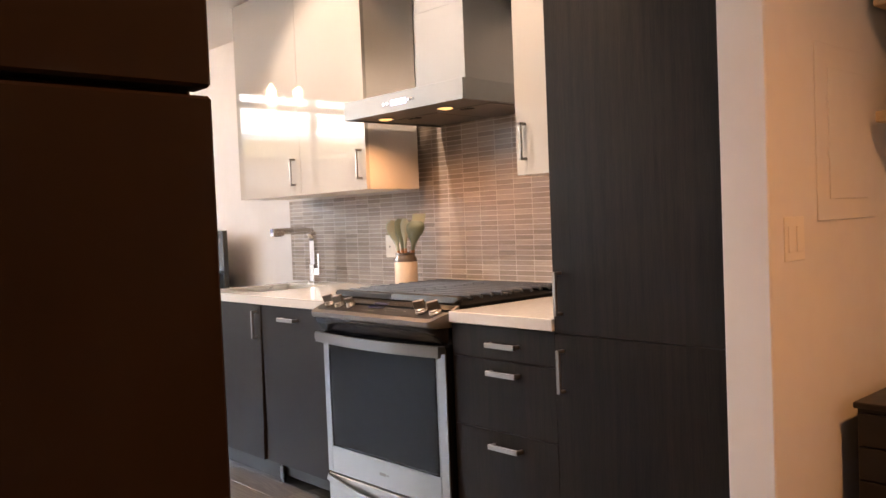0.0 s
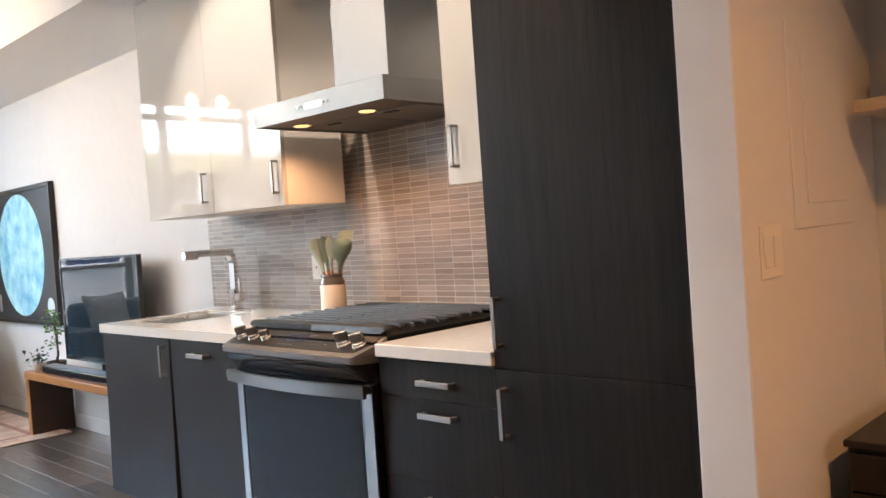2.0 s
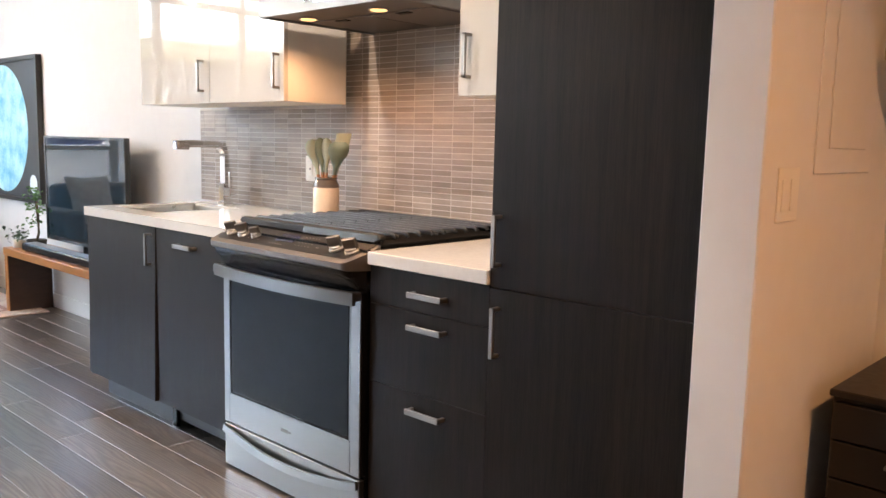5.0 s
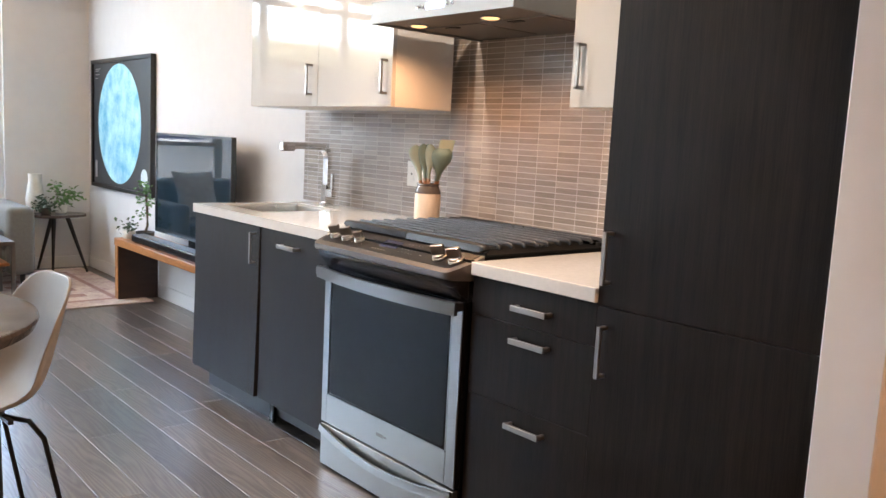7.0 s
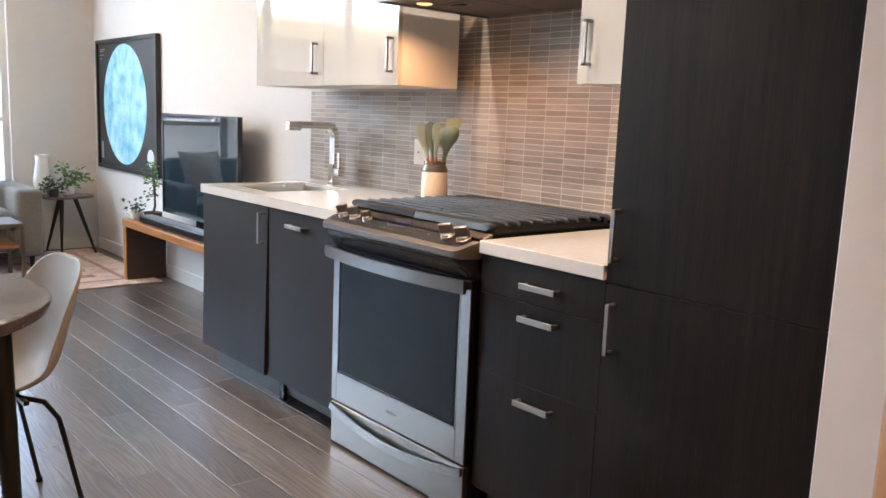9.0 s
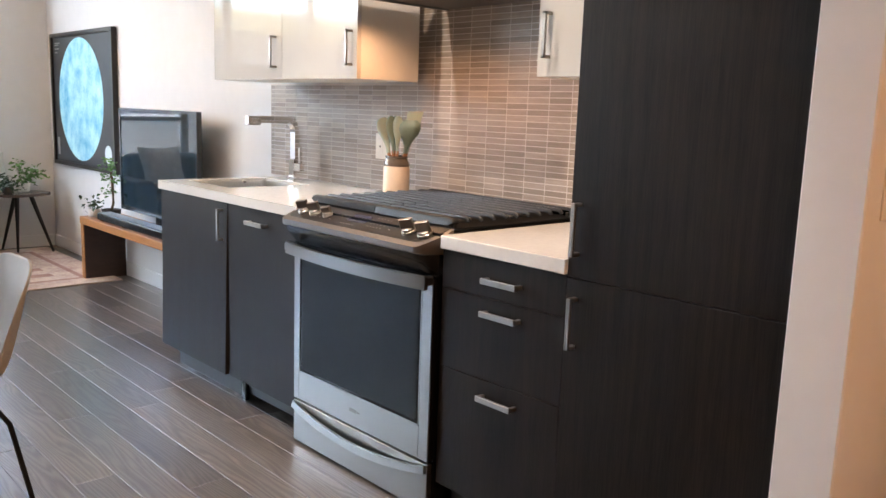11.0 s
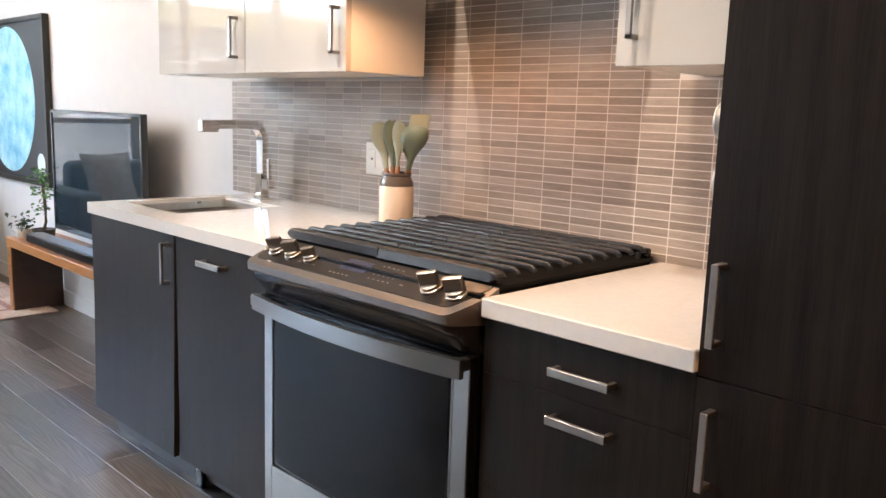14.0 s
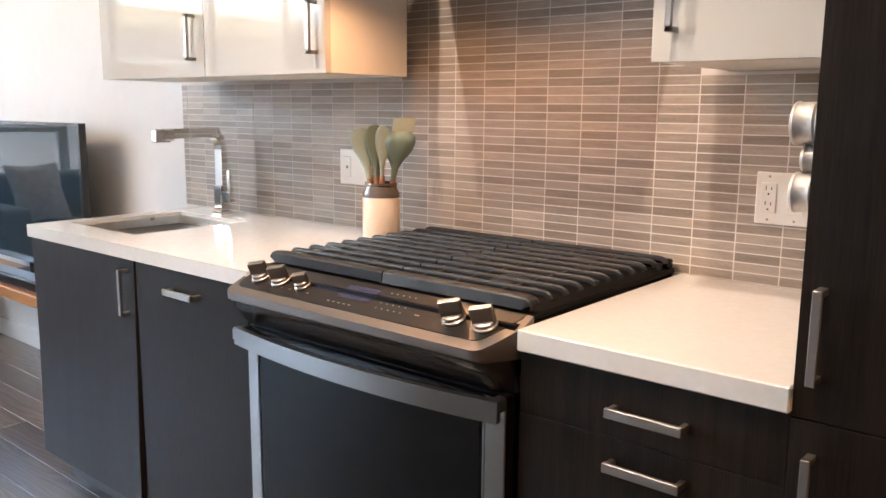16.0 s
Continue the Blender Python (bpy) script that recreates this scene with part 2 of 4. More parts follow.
def mesh(name, bm, material, smooth=False):
    me = bpy.data.meshes.new(name)
    bmesh.ops.recalc_face_normals(bm, faces=bm.faces[:])
    bm.to_mesh(me)
    bm.free()
    me.materials.append(material)
    if smooth:
        me.shade_smooth()
        me.set_sharp_from_angle(angle=radians(38))
    return me


def part(name, bm, material, parent, label="", smooth=False):
    """One mesh object under a thing or part; the mesh is given in world metres."""
    base = ROOT[parent]
    bmesh.ops.translate(bm, verts=bm.verts[:], vec=-base)
    ob = new(name, mesh(name, bm, material, smooth))
    ob.parent = parent
    ROOT[ob] = base
    if label:
        ob["label"] = label
    return ob


def single(name, bm, material, label, category, group="", kind="", smooth=False):
    """A thing of one mesh, with its origin at its base."""
    lo = Vector([min(v.co[i] for v in bm.verts) for i in range(3)])
    hi = Vector([max(v.co[i] for v in bm.verts) for i in range(3)])
    base = Vector(((lo.x + hi.x) / 2, (lo.y + hi.y) / 2, lo.z))
    bmesh.ops.translate(bm, verts=bm.verts[:], vec=-base)
    ob = new(name, mesh(name, bm, material, smooth))
    ob.location = base
    ROOT[ob] = base
    return tagged(ob, label, category, group, kind)


def structure(name, bm, material, label="", smooth=False):
    ob = new(name, mesh(name, bm, material, smooth))
    ROOT[ob] = Vector((0, 0, 0))
    return tagged(ob, label, "", "", "structure")


def box(x0, x1, y0, y1, z0, z1, bevel=0.0, bm=None, seg=1):
    bm = bm or bmesh.new()
    m = Matrix.LocRotScale(((x0 + x1) / 2, (y0 + y1) / 2, (z0 + z1) / 2), None, (abs(x1 - x0), abs(y1 - y0), abs(z1 - z0)))
    made = bmesh.ops.create_cube(bm, size=1, matrix=m)["verts"]
    if bevel:
        edges = list({e for v in made for e in v.link_edges})
        bmesh.ops.bevel(bm, geom=edges, offset=bevel, segments=seg, profile=0.5, affect="EDGES")
    return bm


def boxes(*rows, bevel=0.0):
    bm = bmesh.new()
    for r in rows:
        box(*r, bevel=bevel, bm=bm)
    return bm


def rod(a, b, r0, r1=None, n=10, bm=None):
    bm = bm or bmesh.new()
    a, b = Vector(a), Vector(b)
    d = b - a
    m = Matrix.Translation((a + b) / 2) @ d.to_track_quat("Z", "Y").to_matrix().to_4x4()
    bmesh.ops.create_cone(bm, cap_ends=True, segments=n, radius1=r0, radius2=r0 if r1 is None else r1, depth=d.length, matrix=m)
    return bm


def lathe(profile, centre, n=28, bm=None, m=None):
    """Turned body from (radius, height) pairs about z."""
    bm = bm or bmesh.new()
    rings = []
    for r, z in profile:
        rings.append([bm.verts.new((r * math.cos(2 * math.pi * k / n), r * math.sin(2 * math.pi * k / n), z)) for k in range(n)])
    for a, b in zip(rings, rings[1:]):
        for k in range(n):
            bm.faces.new((a[k], a[(k + 1) % n], b[(k + 1) % n], b[k]))
    bm.faces.new(rings[0][::-1])
    bm.faces.new(rings[-1])
    turn = (Matrix.Translation(centre) @ m) if m else Matrix.Translation(centre)
    bmesh.ops.transform(bm, matrix=turn, verts=[v for ring in rings for v in ring])
    return bm


def sweep(points, profile, up=(0, 0, 1), bm=None, closed=False):
    """A profile of (side, height) pairs carried along points."""
    bm = bm or bmesh.new()
    pts = [Vector(p) for p in points]
    up = Vector(up)
    rings = []
    for k, p in enumerate(pts):
        d = (pts[min(k + 1, len(pts) - 1)] - pts[max(k - 1, 0)]).normalized()
        side = d.cross(up).normalized()
        top = side.cross(d).normalized()
        rings.append([bm.verts.new(p + side * a + top * b) for a, b in profile])
    n = len(profile)
    for a, b in zip(rings, rings[1:]):
        for k in range(n):
            bm.faces.new((a[k], a[(k + 1) % n], b[(k + 1) % n], b[k]))
    bm.faces.new(rings[0][::-1])
    bm.faces.new(rings[-1])
    return bm


def circle(r, n=10):
    return [(r * math.cos(2 * math.pi * k / n), r * math.sin(2 * math.pi * k / n)) for k in range(n)]


def square(a, b, c=0.0):
    return [(-a, -b), (a, -b), (a, b), (-a, b)]


def disc(cx, y, z, r, axis, n=40, thick=0.001):
    bm = bmesh.new()
    turn = Matrix.Rotation(radians(90), 4, "Y") if axis == "x" else Matrix.Identity(4)
    bmesh.ops.create_cone(bm, cap_ends=True, segments=n, radius1=r, radius2=r, depth=thick, matrix=Matrix.Translation((cx, y, z)) @ turn)
    return bm


def pull(x, y, z, length, parent, upright, name="handle"):
    """A squared bar pull on a front that faces -x at x."""
    h, s, w = length / 2, 0.033, 0.0065
    if upright:
        bm = boxes((x - s, x - s + 0.009, y - w, y + w, z - h, z + h), (x - s, x, y - w, y + w, z - h, z - h + 0.010),
                   (x - s, x, y - w, y + w, z + h - 0.010, z + h), bevel=0.0012)
    else:
        bm = boxes((x - s, x - s + 0.009, y - h, y + h, z - w * 1.3, z + w * 1.3), (x - s, x, y - h, y - h + 0.010, z - w, z + w),
                   (x - s, x, y + h - 0.010, y + h, z - w, z + w), bevel=0.0012)
    return part(name, bm, M_NICKEL, parent, "satin nickel bar handle")


def leaves(rng, centre, spread, count, size, bm=None):
    """A clump of small bent leaves, each a ridge of two quads."""
    bm = bm or bmesh.new()
    for _ in range(count):
        p = Vector(centre) + Vector([rng.gauss(0, 1) * s for s in spread])
        q = Euler((rng.uniform(-0.9, 0.9), rng.uniform(-0.9, 0.9), rng.uniform(0, 6.28))).to_matrix()
        s = size * rng.uniform(0.6, 1.3)
        shape = [(0, 0, 0), (0.30, 0.45, 0.10), (0, 0.5, 0.0), (-0.30, 0.45, 0.10), (0, 1.0, -0.12)]
        v = [bm.verts.new(p + q @ (Vector(c) * s)) for c in shape]
        for f in ((0, 1, 2), (0, 2, 3), (2, 1, 4), (3, 2, 4)):
            bm.faces.new([v[k] for k in f])
    return bm


# ---- the plan ----
WALL, SPLASH, DOOR = 2.91, 2.892, 2.218       # kitchen wall, tile face, cabinet fronts
CEIL, SOFFIT, FAR, LEFT, BACK = 2.90, 2.45, 8.17, -3.2, -1.7
NICHE = 3.10

floor = structure("floor", box(LEFT - 0.15, NICHE + 0.15, BACK - 0.15, FAR + 0.2, -0.12, -0.010), M_SUB, "wide smoked oak plank floor")
structure("ceiling", box(LEFT - 0.15, NICHE + 0.15, BACK - 0.15, FAR + 0.2, CEIL, CEIL + 0.15), M_CEIL, "white painted ceiling")
structure("ceiling_soffit", box(2.26, WALL, 1.394, FAR, SOFFIT, CEIL - 0.002), M_CEIL, "white boxed soffit above the cabinets")
structure("wall_kitchen", box(WALL, WALL + 0.15, 1.394, FAR + 0.2, 0, CEIL - 0.002), M_WALL, "white painted wall")
structure("wall_partition", box(2.205, NICHE, 1.262, 1.391, 0, CEIL - 0.002, 0.004), M_WALL, "painted partition wall beside the tall cabinet")
structure("wall_niche", box(NICHE, NICHE + 0.15, BACK - 0.15, 1.391, 0, CEIL - 0.002), M_WALL, "painted wall of the niche")
structure("wall_left", box(LEFT - 0.15, LEFT, BACK - 0.15, FAR + 0.2, 0, CEIL - 0.002), M_WALL, "white painted wall")
structure("wall_back", box(LEFT, NICHE, BACK - 0.15, BACK, 0, CEIL - 0.002), M_WALL, "white painted wall")
# far wall with the large window
WX0, WX1, WZ0, WZ1 = -3.10, 2.237, 0.45, 2.72
structure("wall_far", boxes((WX1, WALL, FAR, FAR + 0.2, 0, CEIL - 0.002), (LEFT, WX0, FAR, FAR + 0.2, 0, CEIL - 0.002),
                            (WX0, WX1, FAR, FAR + 0.2, 0, WZ0), (WX0, WX1, FAR, FAR + 0.2, WZ1, CEIL - 0.002)), M_WALL, "white painted wall around the window")
win = tagged(thing("window_1", 0.45, FAR + 0.08, WZ0, "", ""), "large white framed window with a transom", "", "", "structure")
FY0, FY1 = FAR + 0.05, FAR + 0.12
part("window_frame", boxes((WX0, WX0 + 0.05, FY0, FY1, WZ0, WZ1), (WX1 - 0.05, WX1, FY0, FY1, WZ0, WZ1),
                           (WX0 + 0.05, WX1 - 0.05, FY0, FY1, WZ1 - 0.05, WZ1), (WX0 + 0.05, WX1 - 0.05, FY0, FY1, WZ0, WZ0 + 0.05)), M_WFRAME, win)
COLS = [(WX0 + 0.05, -2.36), (-2.28, -1.49), (-1.41, -0.62), (-0.54, 0.345), (0.43, 1.33), (1.41, WX1 - 0.05)]
for (a, b), (c, d) in zip(COLS, COLS[1:]):
    part("mullion", box(b, c, FY0 + 0.003, FY1 - 0.003, WZ0 + 0.05, WZ1 - 0.05, 0.004), M_WFRAME, win)
for a, b in COLS:
    for z0, z1 in ((2.52, 2.585),) + (((1.09, 1.13),) if a > 1 else ()):
        part("transom", box(a, b, FY0 + 0.004, FY1 - 0.004, z0, z1, 0.004), M_WFRAME, win)
    pane = part("pane", box(a, b, FAR + 0.083, FAR + 0.087, WZ0 + 0.05, WZ1 - 0.05), M_GLASS, win)
    pane.visible_shadow = False
part("window_sill", box(WX0 + 0.002, WX1 - 0.002, FAR - 0.02, FAR + 0.05, WZ0 + 0.003, WZ0 + 0.025, 0.004), M_WFRAME, win)
for n, (x0, x1, y0, y1) in enumerate(((WALL - 0.014, WALL, 4.47, FAR - 0.014), (WX0, WALL - 0.014, FAR - 0.014, FAR),
                                     (2.205, 2.51, 1.248, 1.262), (NICHE - 0.014, NICHE, BACK, 0.55))):
    structure("baseboard", box(x0, x1, y0, y1, 0, 0.10, 0.003), M_TRIM, "white painted baseboard")

# ---- outside ----
structure("ground", box(-400, 400, FAR + 0.2, 900, -0.6, -0.5), M_GROUND, "grey asphalt ground")
house = thing("house", 0, 20, -0.5, "low white block building across the street", "building")
part("wall", box(-16, 14, 20, 28, -0.5, 3.3), M_FACADE, house)
part("fascia", box(-16.1, 14.1, 19.85, 19.998, 3.1, 3.6, 0.02), M_FASCIA, house, "cream roof edge")
part("roof", box(-16.1, 14.1, 20.0, 28.1, 3.302, 3.6), M_ROOFD, house)
for x in (-11, -7.5, -4, 0.5, 4.5, 8.5):
    w = part("window", boxes((x, x + 1.5, 19.93, 19.998, 0.9, 0.98), (x, x + 1.5, 19.93, 19.998, 2.32, 2.4), (x, x + 0.08, 19.93, 19.998, 0.98, 2.32),
                             (x + 1.42, x + 1.5, 19.93, 19.998, 0.98, 2.32)), M_WFRAME, house)
    part("pane", box(x + 0.08, x + 1.42, 19.97, 19.997, 0.98, 2.32), M_DISPD, w)

# ---- base cabinets ----
def front(name, y0, y1, z0, z1, parent, x=DOOR, material=None):
    return part(name, box(x, x + 0.019, y0 + 0.0010, y1 - 0.0010, z0 + 0.0009, z1 - 0.0009, 0.0004), material or M_ESP, parent)


sink_cab = thing("sink_cabinet", 2.55, 4.08, 0, "dark espresso wood sink base cabinet with one door", "cabinet")
part("body", boxes((DOOR + 0.021, WALL - 0.002, 3.785, 4.415, 0.10, 0.862)), M_ESPD, sink_cab)
part("side_panel", box(DOOR, WALL - 0.001, 4.417, 4.433, 0.10, 0.863, 0.001), M_ESP, sink_cab)
part("toe_kick", box(DOOR + 0.07, DOOR + 0.085, 3.79, 4.41, 0.0, 0.098), M_ESPD, sink_cab)
db = box(DOOR, DOOR + 0.019, 3.786, 4.415, 0.116, 0.861, 0.001)
for v in db.verts:
    v.co.x -= 0.017 * (0.861 - v.co.z) / 0.745
d = part("door", db, M_ESP, sink_cab)
pull(DOOR, 3.822, 0.765, 0.135, d, True)
dish = thing("dishwasher", 2.55, 3.49, 0, "panel-fronted dishwasher in dark espresso wood", "dishwasher")
part("body", box(DOOR + 0.021, WALL - 0.002, 3.262, 3.768, 0.10, 0.862), M_ESPD, dish)
d = front("door", 3.255, 3.772, 0.115, 0.862, dish, x=DOOR - 0.004)
pull(DOOR - 0.004, 3.52, 0.805, 0.135, d, False)
part("toe_kick", box(DOOR + 0.07, DOOR + 0.085, 3.26, 3.77, 0.03, 0.098), M_ESPD, dish)
part("foot", box(DOOR + 0.05, DOOR + 0.068, 3.73, 3.765, 0.0, 0.098, 0.002), M_BLACK, dish)
drawers = thing("drawer_cabinet", 2.55, 2.21, 0, "dark espresso wood base cabinet with three drawers", "cabinet")
part("body", box(DOOR + 0.021, WALL - 0.002, 1.979, 2.452, 0.10, 0.862), M_ESPD, drawers)
part("toe_kick", box(DOOR + 0.07, DOOR + 0.085, 1.981, 2.45, 0, 0.098), M_ESPD, drawers)
for z0, z1, hz in ((0.746, 0.862, 0.800), (0.501, 0.746, 0.704), (0.115, 0.501, 0.452)):
    d = front("drawer", 1.977, 2.452, z0, z1, drawers)
    pull(DOOR, 2.195, hz, 0.135, d, False)
tall = thing("tall_cabinet", 2.55, 1.68, 0, "tall dark espresso wood cabinet with panelled fridge doors", "cabinet")
part("body", box(DOOR + 0.021, WALL - 0.002, 1.396, 1.972, 0.10, 2.448), M_ESPD, tall)
part("side_panel", box(DOOR + 0.022, WALL - 0.003, 1.9725, 1.9745, 0.862, 2.447), M_ESP, tall)
part("toe_kick", box(DOOR + 0.07, DOOR + 0.085, 1.398, 1.970, 0, 0.098), M_ESPD, tall)
part("kick_edge", box(DOOR + 0.016, DOOR + 0.030, 1.412, 1.80, 0.100, 0.112, 0.002), M_NICKEL, tall, "worn metal strip under the door")
d = front("door", 1.394, 1.978, 0.115, 0.857, tall)
pull(DOOR, 1.944, 0.741, 0.137, d, True)
d = front("door", 1.394, 1.978, 0.858, 1.965, tall)
pull(DOOR, 1.947, 0.985, 0.137, d, True)
front("door", 1.394, 1.978, 1.975, 2.446, tall)

# ---- worktops, sink ----
CT0, CT1, CX = 0.864, 0.904, 2.205
SX0, SX1, SY0, SY1 = 2.325, 2.745, 3.965, 4.375
lt = bmesh.new()
for r in ((CX, SX0, 3.243, 4.434), (SX1, WALL - 0.001, 3.243, 4.434), (SX0, SX1, 3.243, SY0), (SX0, SX1, SY1, 4.434)):
    box(*r, CT0, CT1, bm=lt)
bmesh.ops.remove_doubles(lt, verts=lt.verts[:], dist=0.0005)
single("worktop", lt, M_QUARTZ, "white quartz worktop with an undermount sink cutout", "worktop", "worktops")
single("worktop", box(CX, WALL - 0.001, 1.9765, 2.453, CT0, CT1, 0.0025), M_QUARTZ, "white quartz worktop between range and tall cabinet", "worktop", "worktops")
sink = thing("sink", 2.535, 4.17, CT0 - 0.19, "undermount stainless steel sink", "sink")
t = 0.004
bx0, bx1, by0, by1, bz = SX0 + 0.001, SX1 - 0.001, SY0 + 0.001, SY1 - 0.001, CT1 - 0.012
bowl = bmesh.new()
loops = []
for inset, z in ((0.0, 0.680), (0.0, bz), (t, bz), (t, 0.700), (t + 0.018, 0.684)):
    loop = []
    rad = max(0.006, 0.022 - inset)
    for cx, cy, a0 in ((bx1 - inset - rad, by1 - inset - rad, 0), (bx0 + inset + rad, by1 - inset - rad, 90), (bx0 + inset + rad, by0 + inset + rad, 180), (bx1 - inset - rad, by0 + inset + rad, 270)):
        for k in range(6):
            a = radians(a0 + 18 * k)
            loop.append(bowl.verts.new((cx + rad * math.cos(a), cy + rad * math.sin(a), z)))
    loops.append(loop)
for a, b in zip(loops, loops[1:]):
    for k in range(len(a)):
        bowl.faces.new((a[k], a[(k + 1) % len(a)], b[(k + 1) % len(a)], b[k]))
bowl.faces.new(loops[0][::-1])
bowl.faces.new(loops[-1])
part("bowl", bowl, M_SINK, sink, smooth=True)
part("drain", lathe([(0.045, 0.0), (0.045, 0.004), (0.03, 0.004), (0.028, 0.001)], (2.535, 4.17, 0.6845), 24), M_CHROME, sink, smooth=True)
FX, FY = 2.80, 4.183
tap = thing("faucet", FX, FY, CT1, "square-section chrome kitchen faucet with side lever", "faucet")
part("base", box(FX - 0.027, FX + 0.027, FY - 0.027, FY + 0.027, CT1, CT1 + 0.014, 0.002), M_CHROME, tap)
part("body", box(FX - 0.021, FX + 0.021, FY - 0.021, FY + 0.021, CT1 + 0.0142, CT1 + 0.108, 0.002), M_CHROME, tap)
arc = [(FX, FY, CT1 + 0.1082), (FX, FY, CT1 + 0.240)] + \
      [(FX - 0.06 * (1 - math.cos(a)), FY - 0.014 * (1 - math.cos(a)), CT1 + 0.240 + 0.06 * math.sin(a)) for a in (0.3, 0.6, 0.9, 1.2, 1.5708)] + [(2.51, 4.108, CT1 + 0.300)]
part("spout", sweep(arc, square(0.0165, 0.0150), up=(0.3, -0.95, 0.01)), M_CHROME, tap)
part("spray_head", box(2.493, 2.560, 4.094, 4.126, CT1 + 0.273, CT1 + 0.316, 0.003), M_CHROME, tap)
lever = part("lever_block", box(FX - 0.018, FX + 0.018, FY - 0.068, FY - 0.0212, CT1 + 0.048, CT1 + 0.088, 0.002), M_CHROME, tap)
part("lever", box(FX - 0.008, FX + 0.008, FY - 0.058, FY - 0.042, CT1 + 0.0882, CT1 + 0.168, 0.002), M_CHROME, lever)

# ---- range ----
RY0, RY1, RX = 2.460, 3.238, 2.205
YC = (RY0 + RY1) / 2
rng_ = thing("range", 2.55, YC, 0, "stainless steel slide-in gas range with black grates", "oven")
part("body", box(RX + 0.012, SPLASH - 0.012, RY0 + 0.006, RY1 - 0.006, 0.03, 0.905), M_BLACK, rng_)
for x in (RX + 0.05, SPLASH - 0.06):
    for y in (RY0 + 0.04, RY1 - 0.04):
        part("foot", rod((x, y, 0), (x, y, 0.03), 0.014), M_BLACK, rng_)
part("cooktop", box(2.262, SPLASH - 0.010, RY0, RY1, 0.905, 0.917, 0.003), M_HOB, rng_)
part("back_rail", box(SPLASH - 0.035, SPLASH - 0.011, RY0 + 0.004, RY1 - 0.004, 0.917, 0.942, 0.006, seg=2), M_BLACK, rng_)
# sloped control panel with a steel rim
PX, PZ, QX, QZ = 2.147, 0.865, 2.262, 0.917


def lofted(y0, y1, section):
    """A body along y, cut back at its near front corner and rounded at the far one; section(dx) gives (x, z) pairs for a front set back by dx."""
    bm = bmesh.new()
    rows = [(y0 + a, b) for a, b in ((0, 0.080), (0.015, 0.052), (0.030, 0.024), (0.040, 0.009), (0.050, 0.002), (0.062, 0.0))]
    rows += [(y1 - a, b) for a, b in ((0.020, 0.0), (0.010, 0.002), (0.004, 0.007), (0, 0.015))]
    rings = [[bm.verts.new((x, y, z)) for x, z in section(back)] for y, back in rows]
    n = len(rings[0])
    for a, b in zip(rings, rings[1:]):
        for k in range(n):
            bm.faces.new((a[k], a[(k + 1) % n], b[(k + 1) % n], b[k]))
    bm.faces.new(rings[0][::-1])
    bm.faces.new(rings[-1])
    return bm


def rim_section(dx):
    f = dx / (QX - PX)
    return [(PX + dx, PZ + (QZ - PZ) * f), (QX, QZ), (QX, QZ - 0.045), (PX + dx + 0.010, PZ - 0.024), (PX + dx + 0.001, PZ - 0.018)]


def glass_section(dx):
    f = min(0.92, 0.20 + dx / (QX - PX))
    return [(PX + (QX - PX) * f, PZ + (QZ - PZ) * f + 0.0015), (QX - 0.002, QZ + 0.0010), (QX - 0.002, QZ - 0.006), (PX + (QX - PX) * f, PZ + (QZ - PZ) * f - 0.004)]


panel = part("control_panel", lofted(RY0 - 0.006, RY1 + 0.016, rim_section), M_STEELD, rng_, "satin steel control panel rim", smooth=True)
part("glass", lofted(RY0 + 0.010, RY1 + 0.002, glass_section), M_PANELB, panel, "black glass control surface", smooth=True)
part("apron", lofted(RY0 - 0.002, RY1 + 0.004, lambda dx: [(PX + dx + 0.006, PZ - 0.0185), (QX, PZ - 0.030), (QX, 0.778), (RX - 0.004 + dx * 0.3, 0.778), (PX + dx * 0.7 + 0.030, 0.806), (PX + dx + 0.012, 0.826)]),
     M_BLACK, rng_, "black moulded apron under the controls", smooth=True)
slope = math.atan2(QZ - PZ, QX - PX)


def on_panel(f, y, lift=0.0):
    return Vector((PX + (QX - PX) * f - math.sin(slope) * lift, y, PZ + (QZ - PZ) * f + math.cos(slope) * lift))


tilt = Matrix.Rotation(-slope, 4, "Y")


def flat(f0, f1, y0, y1, h, mat_, name, parent, lift=0.0016):
    bm = box(0, (f1 - f0) * math.hypot(QX - PX, QZ - PZ), y0, y1, 0, h)
    bmesh.ops.transform(bm, matrix=Matrix.Translation(on_panel(f0, 0, lift)) @ tilt, verts=bm.verts[:])
    return part(name, bm, mat_, parent)


flat(0.50, 0.86, YC - 0.02, YC + 0.075, 0.0006, M_DISPD, "display", panel)
marks = [(0.34, YC + 0.02 + 0.016 * k, 0.008) for k in range(5)] + [(0.62, YC + 0.10 + 0.02 * k, 0.010) for k in range(5)] + [(0.40, YC + 0.16 + 0.03 * k, 0.008) for k in range(4)]
marks += [(f, YC - 0.05 - 0.017 * k, 0.004) for f in (0.42, 0.56, 0.70, 0.84) for k in range(5)] + [(f, YC - 0.16, 0.012) for f in (0.45, 0.7)]
bmk = bmesh.new()
for f, y, w in marks:
    b1 = box(0, 0.0025, y - w / 2, y + w / 2, 0, 0.0003)
    bmesh.ops.transform(b1, matrix=Matrix.Translation(on_panel(f, 0, 0.0017)) @ tilt, verts=b1.verts[:])
    tmp = bpy.data.meshes.new("tmp")
    b1.to_mesh(tmp)
    b1.free()
    bmk.from_mesh(tmp)
    bpy.data.meshes.remove(tmp)
part("printed_marks", bmk, M_MARK, panel)["kind"] = "stuff"
